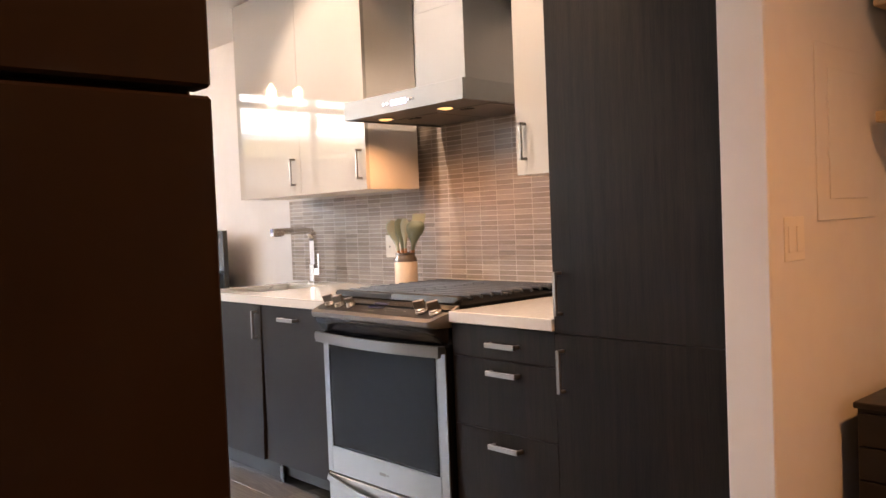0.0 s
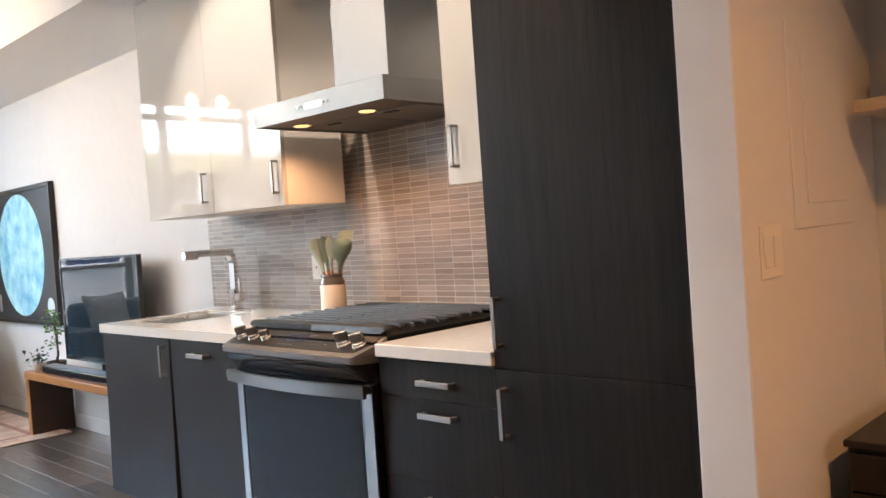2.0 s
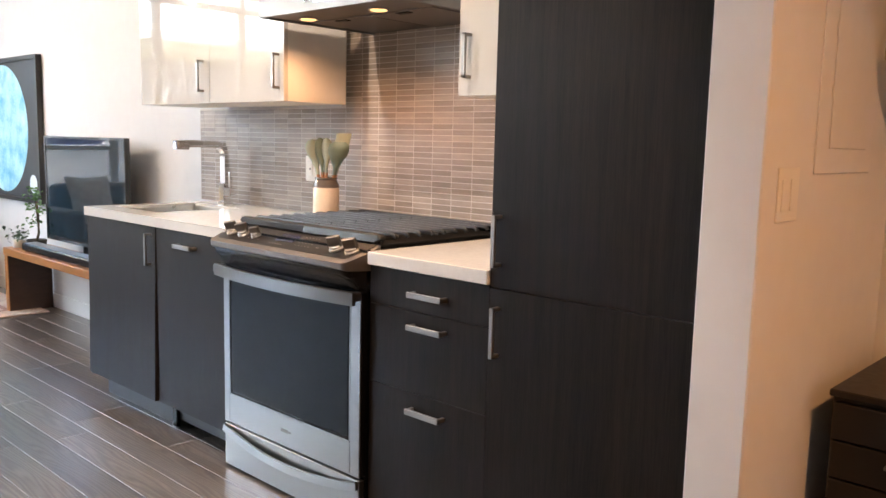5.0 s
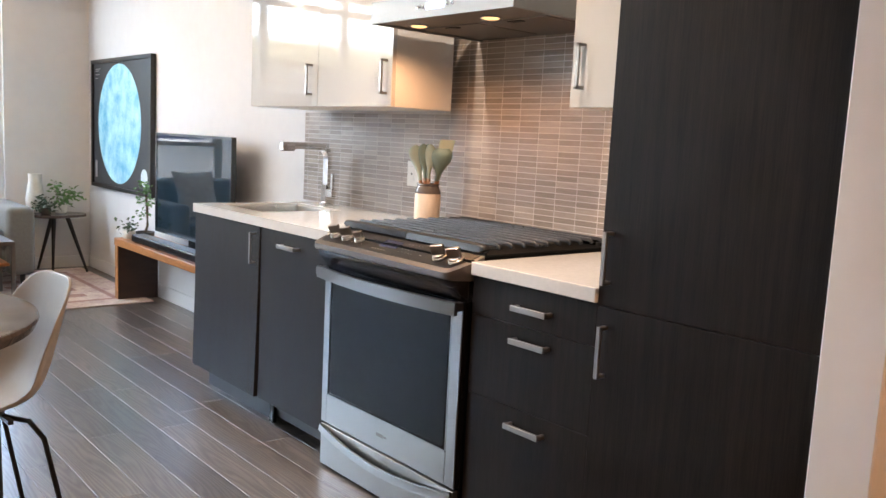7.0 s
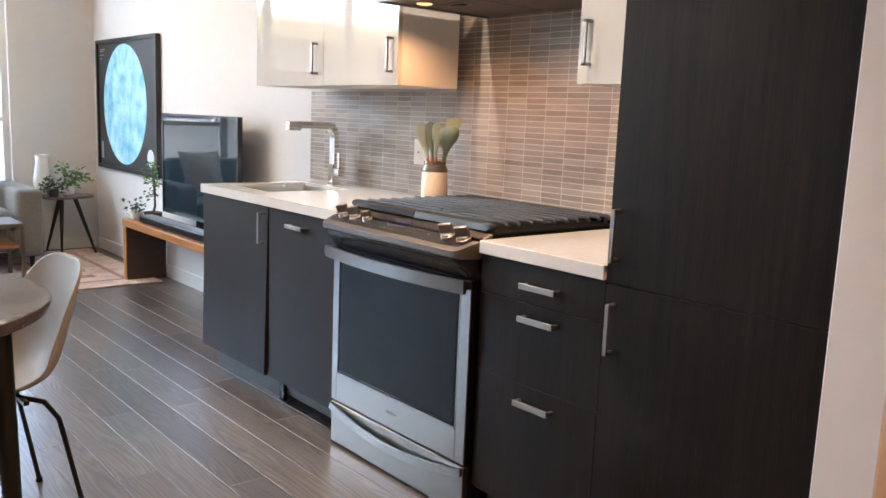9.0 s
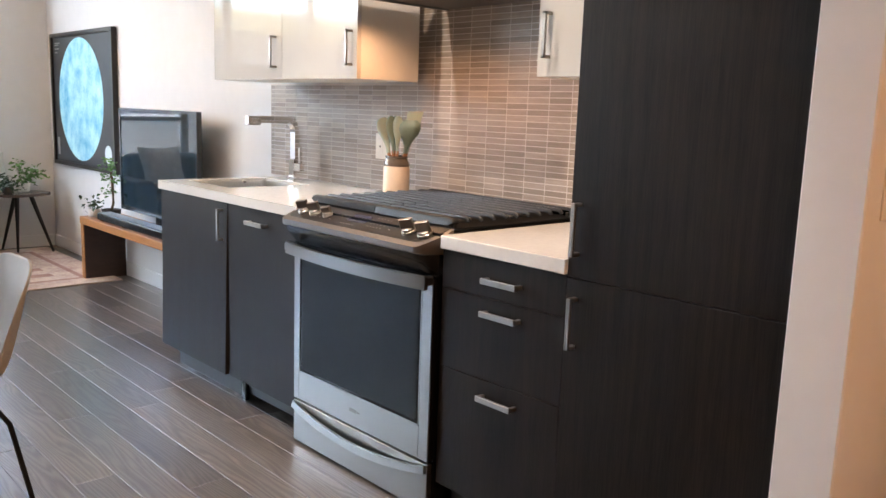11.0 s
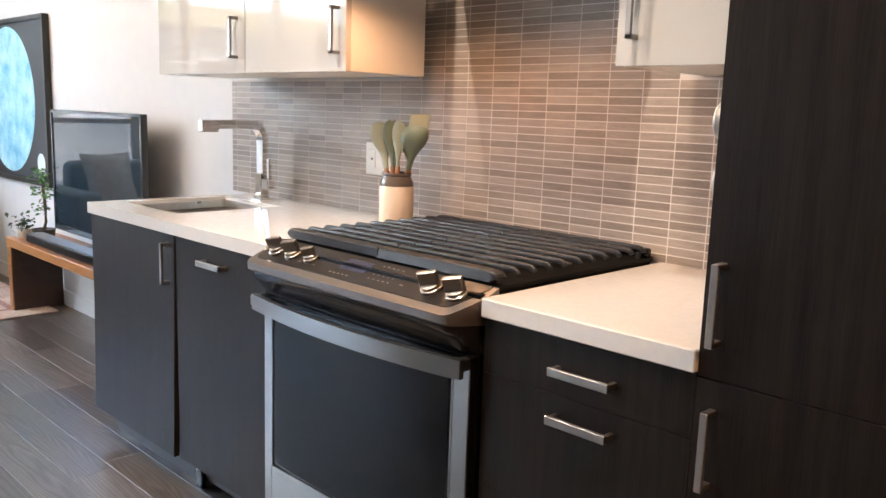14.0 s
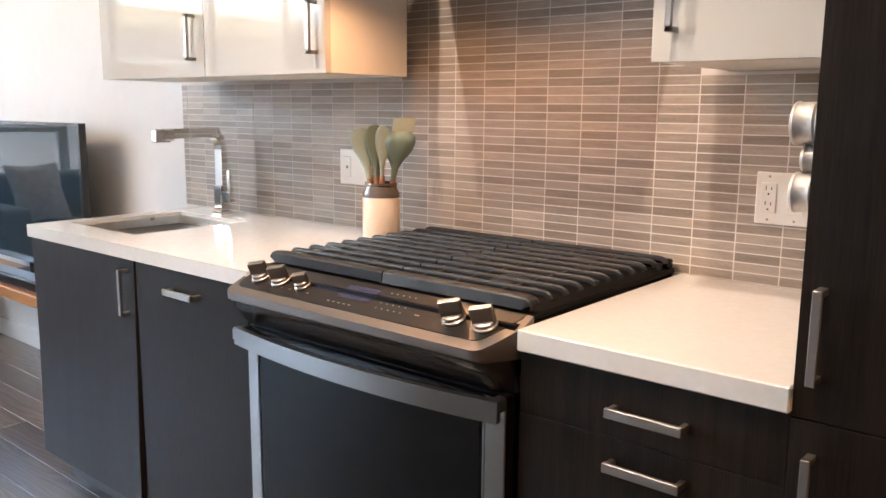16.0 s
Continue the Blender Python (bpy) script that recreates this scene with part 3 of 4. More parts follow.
for y, s in ((3.190, 1.0), (3.118, 1.0), (3.042, 0.82), (2.602, 1.05), (2.526, 1.05)):
    m = Matrix.Translation(on_panel(0.55, y, 0.0015)) @ tilt
    kb = lathe([(0.024 * s, 0), (0.024 * s, 0.006), (0.021 * s, 0.008), (0.020 * s, 0.014), (0.017 * s, 0.016)], (0, 0, 0), 24)
    bmesh.ops.transform(kb, matrix=m, verts=kb.verts[:])
    knob = part("knob", kb, M_KNOB, rng_, "chrome burner knob", smooth=True)
    gb = box(-0.0215 * s, 0.0215 * s, -0.0075, 0.0075, 0.008, 0.044 * s, 0.003, seg=2)
    bmesh.ops.transform(gb, matrix=m @ Matrix.Rotation(radians(118), 4, "Z"), verts=gb.verts[:])
    part("grip", gb, M_KNOB, knob)
part("vent_strip", box(RX - 0.004, RX + 0.012, RY0 + 0.006, RY1 - 0.006, 0.769, 0.777, 0.002), M_BLACK, rng_)
door = part("oven_door", box(RX - 0.006, RX + 0.010, RY0 + 0.008, RY1 - 0.008, 0.180, 0.766), M_BLACK, rng_)
part("stile", box(RX - 0.012, RX - 0.0062, RY0 + 0.006, RY0 + 0.052, 0.178, 0.768, 0.0015), M_STEEL, door)
part("stile", box(RX - 0.012, RX - 0.0062, RY1 - 0.040, RY1 - 0.006, 0.178, 0.768, 0.0015), M_STEEL, door)
part("rail", box(RX - 0.0122, RX - 0.0062, RY0 + 0.052, RY1 - 0.040, 0.178, 0.286, 0.0015), M_STEEL, door)
def rounded(y0, y1, z0, z1, rad, x0, x1):
    bm = bmesh.new()
    ring = []
    for cy, cz, a0 in ((y1 - rad, z1 - rad, 0), (y0 + rad, z1 - rad, 90), (y0 + rad, z0 + rad, 180), (y1 - rad, z0 + rad, 270)):
        ring += [(cy + rad * math.cos(radians(a0 + 15 * k)), cz + rad * math.sin(radians(a0 + 15 * k))) for k in range(7)]
    lo, hi = ([bm.verts.new((x, y, z)) for y, z in ring] for x in (x0, x1))
    n = len(ring)
    bm.faces.new(lo)
    bm.faces.new(hi[::-1])
    for k in range(n):
        bm.faces.new((lo[k], lo[(k + 1) % n], hi[(k + 1) % n], hi[k]))
    return bm


win_ = part("window", box(RX - 0.0095, RX - 0.0062, RY0 + 0.0525, RY1 - 0.0405, 0.2865, 0.752), M_BLACK, door, "black glass border")
part("pane", rounded(RY0 + 0.066, RY1 - 0.054, 0.300, 0.740, 0.014, RX - 0.0108, RX - 0.0096), M_GLASSB, win_, "dark glass oven window")
part("frame_bead", boxes((RX - 0.0128, RX - 0.0096, RY0 + 0.0525, RY0 + 0.0565, 0.290, 0.752), (RX - 0.0128, RX - 0.0096, RY0 + 0.0565, RY1 - 0.0445, 0.2865, 0.2905),
                         (RX - 0.0128, RX - 0.0096, RY1 - 0.0445, RY1 - 0.0405, 0.290, 0.752)), M_STEEL, win_, "thin steel bead")
part("top_edge", box(RX - 0.013, RX - 0.0062, RY0 + 0.0525, RY1 - 0.0405, 0.7525, 0.769), M_BLACK, door)
part("badge", boxes((RX - 0.0135, RX - 0.0122, YC - 0.012, YC + 0.028, 0.228, 0.240), (RX - 0.0135, RX - 0.0122, YC - 0.03, YC - 0.016, 0.231, 0.237), bevel=0.0004), M_STEELD, door)
N = 24
bow = [(RX - 0.052 - 0.034 * (1 - (2 * k / N - 1) ** 2), RY0 - 0.008 + (RY1 - RY0 - 0.012) * k / N, 0.762) for k in range(N + 1)]
h = part("handle", sweep(bow, square(0.0075, 0.0205)), M_STEEL, door, "bowed stainless door handle")
for y in (RY0 + 0.012, RY1 - 0.018):
    part("bracket", box(RX - 0.058, RX - 0.012, y - 0.010, y + 0.010, 0.750, 0.778, 0.003), M_STEEL, h)
dr = part("warming_drawer", box(RX - 0.012, RX + 0.010, RY0 + 0.006, RY1 - 0.006, 0.010, 0.170, 0.002), M_STEEL, rng_)
lip = []
for k in range(N + 1):
    u = 2 * k / N - 1
    lip.append((RX - 0.016 - 0.014 * (1 - u * u), RY0 + 0.010 + (RY1 - RY0 - 0.022) * k / N, 0.156 - 0.042 * (1 - u * u)))
part("drawer_pull", sweep(lip, [(-0.010, -0.013), (0.008, -0.013), (0.004, 0.012), (-0.006, 0.013)]), M_STEEL, dr, smooth=True)
# burners and grates
for x, y, r in ((2.42, 2.62, 0.045), (2.72, 2.62, 0.038), (2.42, 3.08, 0.038), (2.72, 3.08, 0.045), (2.57, 2.85, 0.05)):
    bn = part("burner", lathe([(r + 0.012, 0), (r + 0.012, 0.006), (r, 0.009), (r, 0.016)], (x, y, 0.917)), M_NICKEL, rng_, "burner base")
    part("cap", lathe([(r - 0.002, 0), (r, 0.002), (r - 0.002, 0.008), (r - 0.012, 0.010)], (x, y, 0.9335)), M_IRON, bn, smooth=True)
GX0, GX1 = 2.282, SPLASH - 0.045
for g in range(2):
    y0 = RY0 + 0.008 + g * (RY1 - RY0 - 0.012) / 2
    y1 = y0 + (RY1 - RY0 - 0.020) / 2
    ends = (y0 if g == 0 else y0 + 0.002, y1)
    gr = part("grate", box((GX0 + GX1) / 2 - 0.006, (GX0 + GX1) / 2 + 0.006, y0 + 0.02, y1 - 0.02, 0.926, 0.934, 0.002), M_IRON, rng_, "cast iron grate")
    n = 11
    for k in range(n):
        x = GX0 + (GX1 - GX0) * k / (n - 1)
        w = 0.016 if k == 0 else 0.0058
        low = -0.020 if k == 0 else -0.0050
        prof = [(-w * (1.25 if k == 0 else 1), low), (w, low), (w, 0.0005), (w * 0.82, 0.0040), (w * 0.4, 0.0062), (-w * 0.4, 0.0062), (-w * 0.82, 0.0040), (-w, 0.0005)]
        outer, inner = (y0, y1) if g == 0 else (y1, y0)
        sgn = 1 if g == 0 else -1
        path = [(x, outer, 0.9330), (x, outer + sgn * 0.003, 0.9385), (x, outer + sgn * 0.009, 0.9425), (x, outer + sgn * 0.020, 0.9440), (x, inner - sgn * 0.02, 0.944), (x, inner, 0.943)]
        part("finger", sweep(path, prof), M_IRON, gr)
    for y in (y0 + 0.10, (y0 + y1) / 2 + 0.03, y1 - 0.07):
        part("cross_bar", box(GX0 + 0.004, GX1 - 0.004, y - 0.004, y + 0.004, 0.931, 0.9438, 0.0015), M_IRON, gr)
    for x in (GX0 + 0.004, GX1 - 0.004):
        for y in (y0 + 0.014, y1 - 0.014):
            part("foot", box(x - 0.006, x + 0.006, y - 0.006, y + 0.006, 0.917, 0.932), M_IRON, gr)

# ---- wall cabinets and hood ----
UB, UT, UX = 1.383, 2.446, 2.500
uc = thing("wall_cabinet", 2.7, 3.83, UB, "white high-gloss wall cabinet with two doors", "cabinet", "wall cabinets")
part("body", box(UX + 0.020, 2.815, 3.280, 4.430, UB + 0.001, UT, 0.001), M_CARC, uc)
part("cleat", box(2.8152, SPLASH - 0.0035, 3.42, 4.425, UB + 0.05, UT, 0.001), M_CARC, uc)
for y0, y1, hy in ((3.818, 4.431, 3.868), (3.278, 3.818, 3.314)):
    d = front("door", y0, y1, UB, UT, uc, x=UX, material=M_GLOSS)
    pull(UX, hy, 1.50, 0.137, d, True)
ur = thing("wall_cabinet", 2.7, 2.16, UB, "white high-gloss wall cabinet with one door", "cabinet", "wall cabinets")
part("body", box(UX + 0.020, WALL - 0.001, 1.9765, 2.360, UB + 0.001, UT, 0.001), M_CARC, ur)
d = front("door", 1.976, 2.364, UB, UT, ur, x=UX, material=M_GLOSS)
pull(UX, 2.318, 1.505, 0.137, d, True)
HX, HY0, HY1, HZ0, HZ1 = 2.335, 2.468, 3.203, 1.672, 1.750
hood = thing("range_hood", 2.6, 2.83, HZ0, "stainless steel chimney range hood with two lit lamps", "range hood")
part("canopy", boxes((HX, HX + 0.012, HY0, HY1, HZ0, HZ1), (HX + 0.0122, SPLASH, HY0, HY0 + 0.012, HZ0, HZ1), (HX + 0.0122, SPLASH, HY1 - 0.012, HY1, HZ0, HZ1),
                     (HX + 0.0122, SPLASH, HY0 + 0.0122, HY1 - 0.0122, HZ1 - 0.010, HZ1), bevel=0.001), M_HOOD, hood)
under = part("underside", box(HX + 0.013, SPLASH, HY0 + 0.013, HY1 - 0.013, HZ0 + 0.006, HZ0 + 0.016), M_STEELD, hood)
for y0, y1 in ((HY0 + 0.05, YC - 0.02), (YC - 0.01, HY1 - 0.05)):
    flt = part("grease_filter", box(HX + 0.20, SPLASH - 0.05, y0, y1, HZ0 + 0.002, HZ0 + 0.006, 0.001), M_STEELD, under)
    part("latch", box(HX + 0.21, HX + 0.235, (y0 + y1) / 2 - 0.03, (y0 + y1) / 2 + 0.03, HZ0 - 0.001, HZ0 + 0.002), M_BLACK, flt)
for y in (2.695, 3.074):
    ring = part("lamp_ring", lathe([(0.036, 0), (0.036, 0.008), (0.030, 0.008), (0.029, 0.001)], (2.460, y, HZ0 - 0.001)), M_CHROME, hood, smooth=True)
    part("lamp", lathe([(0.020, -0.0045), (0.027, -0.003), (0.029, -0.0012)], (2.460, y, HZ0), 20), M_LAMP, ring, "glowing halogen lamp")
part("display", box(HX - 0.0015, HX, 2.791, 2.884, HZ0 + 0.026, HZ0 + 0.048), M_DISPLAY, hood, "lit blue display")
for y in (2.748, 2.772, 2.904, 2.928):
    bm = disc(HX - 0.002, y, HZ0 + 0.037, 0.006, "x", 16, 0.004)
    part("button", bm, M_CHROME, hood)
part("chimney", boxes((2.58, SPLASH, 2.70, 3.005, HZ1 + 0.001, 2.12), (2.583, SPLASH, 2.703, 3.002, 2.12, SOFFIT - 0.001), bevel=0.0015), M_HOOD, hood)

# ---- on the worktop and the splash ----
cr = thing("utensil_crock", 2.735, 3.308, CT1, "cream stoneware crock with a dark glazed shoulder", "crock")
part("body", lathe([(0.051, 0), (0.055, 0.006), (0.055, 0.132), (0.053, 0.136)], (2.735, 3.308, CT1), 36), M_CROCK, cr, smooth=True)
part("shoulder", lathe([(0.054, 0.136), (0.0545, 0.147), (0.047, 0.160), (0.045, 0.168), (0.048, 0.172), (0.047, 0.178), (0.042, 0.176), (0.041, 0.12)], (2.735, 3.308, CT1), 36), M_GLAZE, cr, smooth=True)


def utensil(name, label, u, w, head, material, zrot):
    side, deep = Vector((-0.64, 0.76, 0)), Vector((0.76, 0.64, 0))
    base = Vector((2.735, 3.308, CT1 + 0.06)) + side * u * 0.3 + deep * w * 0.3
    top = Vector((2.735, 3.308, CT1 + 0.198)) + side * u * 1.02 + deep * w * 0.9
    ob = thing(name, base.x, base.y, base.z, label, "utensil", "utensils in the crock")
    part("handle", rod(base, top, 0.0065, 0.0075, 10), M_BEECH, ob, "wooden handle", smooth=True)
    d = (top - base).normalized()
    prof = head
    bm = bmesh.new()
    rings = []
    turn = Matrix.Rotation(zrot, 3, "Z")
    for h_, w, th, bend in prof:
        c = top + d * h_
        ring = []
        for k in range(12):
            a = 2 * math.pi * k / 12
            ring.append(bm.verts.new(c + turn @ Vector((math.cos(a) * th + bend, math.sin(a) * w, 0))))
        rings.append(ring)
    for a, b in zip(rings, rings[1:]):
        for k in range(12):
            bm.faces.new((a[k], a[(k + 1) % 12], b[(k + 1) % 12], b[k]))
    bm.faces.new(rings[0][::-1])
    bm.faces.new(rings[-1])
    part("head", bm, material, ob, "silicone head", smooth=True)


SPOON = [(h_ * 0.93, w_ * 1.02, t_, b_) for h_, w_, t_, b_ in [(-0.01, 0.008, 0.008, 0), (0.02, 0.009, 0.007, 0), (0.05, 0.018, 0.006, 0.002), (0.075, 0.030, 0.006, 0.006), (0.10, 0.036, 0.006, 0.008), (0.122, 0.034, 0.006, 0.007), (0.14, 0.022, 0.005, 0.003), (0.148, 0.006, 0.004, 0)]]
NARROW = [(r[0] * 1.05, r[1] * 0.62, r[2], r[3]) for r in SPOON]
LADLE = [(-0.01, 0.008, 0.008, 0), (0.02, 0.009, 0.008, 0), (0.045, 0.022, 0.012, 0), (0.07, 0.040, 0.020, 0), (0.095, 0.046, 0.024, -0.004), (0.115, 0.042, 0.020, -0.008), (0.13, 0.026, 0.010, -0.010)]
SPAT = [(-0.01, 0.008, 0.008, 0), (0.02, 0.010, 0.007, 0), (0.06, 0.024, 0.005, 0), (0.10, 0.031, 0.004, 0), (0.165, 0.033, 0.003, 0), (0.168, 0.030, 0.002, 0)]
utensil("spoon", "wide pale sage silicone spoon with a wooden handle", 0.036, 0.0, SPOON, M_SAGEL, 0.7)
utensil("spoon", "narrow sage green silicone spoon with a wooden handle", 0.014, -0.012, NARROW, M_SAGE, 0.95)
utensil("brush", "pale sage silicone basting brush with a wooden handle", -0.004, -0.022, NARROW, M_SAGEL, 0.6)
utensil("ladle", "sage green silicone ladle with a wooden handle", -0.036, -0.012, LADLE, M_SAGE, 0.7)
utensil("spatula", "pale sage silicone spatula with a wooden handle", -0.036, 0.026, SPAT, M_SAGEL, 0.7)
utensil("turner", "sage green silicone turner with a wooden handle", 0.010, 0.026, NARROW, M_SAGE, 0.7)


def outlet(y0, y1, z0, z1, gangs, label):
    ob = thing("power_outlet", SPLASH, (y0 + y1) / 2, z0, label, "outlet")
    part("plate", box(SPLASH - 0.0075, SPLASH - 0.0015, y0, y1, z0, z1, 0.002), M_PLATE, ob)
    w = (y1 - y0) / gangs
    for g in range(gangs):
        c = y0 + w * (g + 0.5)
        rc = part("receptacle", box(SPLASH - 0.0095, SPLASH - 0.0070, c - 0.017, c + 0.017, (z0 + z1) / 2 - 0.034, (z0 + z1) / 2 + 0.034, 0.001), M_PLATE, ob)
        for s in (-1, 1):
            zc = (z0 + z1) / 2 + s * 0.017
            for yy, hh in ((0.006, 0.0045), (-0.006, 0.0035)):
                part("slot", box(SPLASH - 0.0099, SPLASH - 0.0094, c + yy - 0.001, c + yy + 0.001, zc + 0.001, zc + 0.001 + 2 * hh), M_SLOT, rc)
            part("slot", box(SPLASH - 0.0099, SPLASH - 0.0094, c - 0.002, c + 0.002, zc - 0.010, zc - 0.006), M_SLOT, rc)
        for zz in (z0 + 0.010, z1 - 0.010):
            part("screw", disc(SPLASH - 0.0078, c, zz, 0.003, "x", 10, 0.001), M_MARK, ob)


outlet(2.165, 2.281, 1.046, 1.162, 2, "cream double electrical outlet on the tiled splash")
sw = thing("power_outlet", SPLASH, 3.60, 1.048, "cream outlet plate with a toggle beside the crock", "outlet")
part("plate", box(SPLASH - 0.0075, SPLASH - 0.0015, 3.50, 3.643, 1.048, 1.163, 0.002), M_PLATE, sw)
for c in (3.535, 3.607):
    part("insert", box(SPLASH - 0.0092, SPLASH - 0.007, c - 0.017, c + 0.017, 1.073, 1.138, 0.001), M_PLATE, sw)
part("slot", disc(SPLASH - 0.0094, 3.607, 1.104, 0.005, "x", 12, 0.001), M_SLOT, sw)
for z, r, deep in ((1.276, 0.0335, 0.077), (1.222, 0.0205, 0.061), (1.169, 0.0315, 0.071)):
    x = 2.372
    tin = thing("spice_tin", x, 1.975, z, "round brushed metal spice tin on the cabinet side", "tin", "magnetic spice tins")
    m = Matrix.Rotation(radians(-90), 4, "X")
    h2 = deep * 0.52
    part("body", lathe([(r - 0.003, 0.0), (r - 0.001, 0.003), (r - 0.001, h2 - 0.006), (r + 0.0008, h2 - 0.004), (r - 0.002, h2)], (x, 1.9743, z), 32, m=m), M_TIN, tin, smooth=True)
    part("lid", lathe([(r - 0.002, h2 + 0.0002), (r + 0.0006, h2 + 0.003), (r - 0.0005, h2 + 0.006), (r - 0.0005, deep - 0.008), (r + 0.001, deep - 0.006), (r, deep - 0.002), (r - 0.004, deep)],
                       (x, 1.9743, z), 32, m=m), M_TIN, tin, smooth=True)

# ---- niche beside the tall cabinet ----
NY = 1.262
lsw = thing("light_switch", 2.338, NY, 1.086, "white double rocker light switch", "switch")
part("plate", box(2.280, 2.396, NY - 0.004, NY, 1.086, 1.202, 0.0015), M_PLATE, lsw)
for x in (2.314, 2.362):
    part("rocker", box(x - 0.016, x + 0.016, NY - 0.0065, NY - 0.0038, 1.110, 1.178, 0.001), M_PLATE, lsw)
ep = thing("electrical_panel", 2.61, NY, 1.20, "painted electrical panel with a hinged door", "electrical panel")
part("frame", box(2.484, 2.890, NY - 0.004, NY, 1.186, 1.675, 0.0015), M_WALL, ep)
pd = part("door", box(2.562, 2.830, NY - 0.0075, NY - 0.0042, 1.245, 1.61, 0.0012), M_WALL, ep)
for z in (1.36, 1.50):
    part("hinge", box(2.555, 2.5618, NY - 0.0085, NY - 0.0042, z, z + 0.03, 0.001), M_WALL, pd)
chest = thing("drawer_chest", 2.81, 0.995, 0, "narrow black-brown chest of six drawers", "chest of drawers")
part("body", box(2.580, 3.085, 0.845, 1.205, 0.0, 0.664, 0.003), M_CHEST, chest)
part("top", box(2.562, 3.09, 0.840, 1.210, 0.6645, 0.682, 0.003), M_CHEST, chest)
for k in range(6):
    z = 0.095 + k * 0.0935
    d = part("drawer", box(2.563, 2.5798, 0.852, 1.198, z, z + 0.0885, 0.002), M_CHEST, chest)
    part("handle", boxes((2.543, 2.550, 0.985, 1.075, z + 0.055, z + 0.062), (2.550, 2.563, 0.985, 0.991, z + 0.055, z + 0.062), (2.550, 2.563, 1.069, 1.075, z + 0.055, z + 0.062)), M_NICKEL, d)
for z, lab in ((1.478, "birch wall shelf holding green bottles"), (1.822, "birch wall shelf holding a row of books")):
    sh = thing("wall_shelf", 2.97, 0.55, z, lab, "shelf", "wall shelves")
    part("board", box(2.84, NICHE - 0.001, 0.0, 1.205, z, z + 0.034, 0.003), M_SHELF, sh)
    for y in (1.06, 0.15):
        part("bracket", boxes((NICHE - 0.006, NICHE - 0.001, y - 0.022, y + 0.022, z - 0.062, z - 0.001), (2.93, NICHE - 0.006, y - 0.012, y + 0.012, z - 0.012, z - 0.001), bevel=0.001), M_BRACK, sh)
rnd = random.Random(4)
BOOKS = [(0.012, 0.012, 0.014), (0.015, 0.075, 0.10), (0.02, 0.018, 0.018), (0.16, 0.05, 0.045), (0.03, 0.28, 0.045), (0.50, 0.10, 0.08), (0.02, 0.02, 0.035), (0.48, 0.07, 0.06),
         (0.42, 0.38, 0.30), (0.05, 0.10, 0.22), (0.30, 0.22, 0.10), (0.08, 0.07, 0.07)]
y = 1.195
for k, c in enumerate(BOOKS):
    w, hgt, dep = rnd.uniform(0.026, 0.044), rnd.uniform(0.20, 0.26), rnd.uniform(0.15, 0.19)
    if y - w < 0.05:
        break
    mt = mat("book_cover", c, 0.5, var=0.12, scale=12)
    bk = thing("book", 2.95, y - w / 2, 1.856, "upright book on the wooden shelf", "book", "books on the shelf")
    part("cover", boxes((2.86, 2.86 + dep, y - w, y - w + 0.002, 1.856, 1.856 + hgt), (2.86, 2.86 + dep, y - 0.002, y, 1.856, 1.856 + hgt), (2.857, 2.86, y - w, y, 1.856, 1.856 + hgt)), mt, bk)
    part("pages", box(2.8605, 2.857 + dep, y - w + 0.0022, y - 0.0022, 1.859, 1.853 + hgt), M_VASE, bk)
    part("spine_print", boxes((2.8562, 2.8569, y - w * 0.65, y - w * 0.35, 1.93, 1.93 + hgt * 0.4), (2.8562, 2.8569, y - w * 0.7, y - w * 0.3, 1.875, 1.890)), M_MOONL if k % 3 else M_FASCIA, bk)
    y -= w + 0.002
BOT = [(0.040, 0), (0.044, 0.006), (0.044, 0.150), (0.038, 0.178), (0.017, 0.205), (0.015, 0.235), (0.018, 0.238), (0.018, 0.250), (0.013, 0.250)]
for y, s, x in ((1.045, 1.0, 2.93), (0.925, 0.9, 2.95), (0.80, 1.1, 2.92)):
    bt = thing("glass_bottle", x, y, 1.512, "dark green glass bottle on the shelf", "bottle", "bottles on the shelf")
    part("body", lathe([(r * s, z * s) for r, z in BOT], (x, y, 1.512), 24), M_GREEN, bt, smooth=True)
sp = thing("trailing_plant", 2.92, 0.95, 1.512, "trailing green plant between the bottles", "plant")
part("stems", sweep([(2.94, 0.93, 1.513), (2.93, 0.96, 1.62), (2.91, 1.02, 1.70), (2.90, 1.05, 1.72), (2.89, 1.07, 1.68)], circle(0.003, 6)), M_STEM, sp)
part("leaves", leaves(random.Random(2), (2.91, 0.97, 1.64), (0.02, 0.06, 0.05), 22, 0.055), M_LEAFD, sp)
pf = thing("picture_frame", 3.03, 0.87, 1.512, "small black picture frame leaning on the wall", "picture frame")
part("frame", boxes((3.03, 3.045, 0.74, 1.0, 1.512, 1.53), (3.03, 3.045, 0.74, 1.0, 1.73, 1.75), (3.03, 3.045, 0.74, 0.758, 1.53, 1.73), (3.03, 3.045, 0.982, 1.0, 1.53, 1.73)), M_FRAME, pf)
part("print", box(3.036, 3.042, 0.7585, 0.9815, 1.5305, 1.7295), M_POST, pf)

# the shelves hang on the niche wall, close to the partition
for ob in [o for o in ROOT if o.parent is None and o.get("category") in ("shelf", "book", "bottle", "picture frame") or o.name == "trailing_plant"]:
    ob.location += Vector((0.0, 0.028, -0.010))

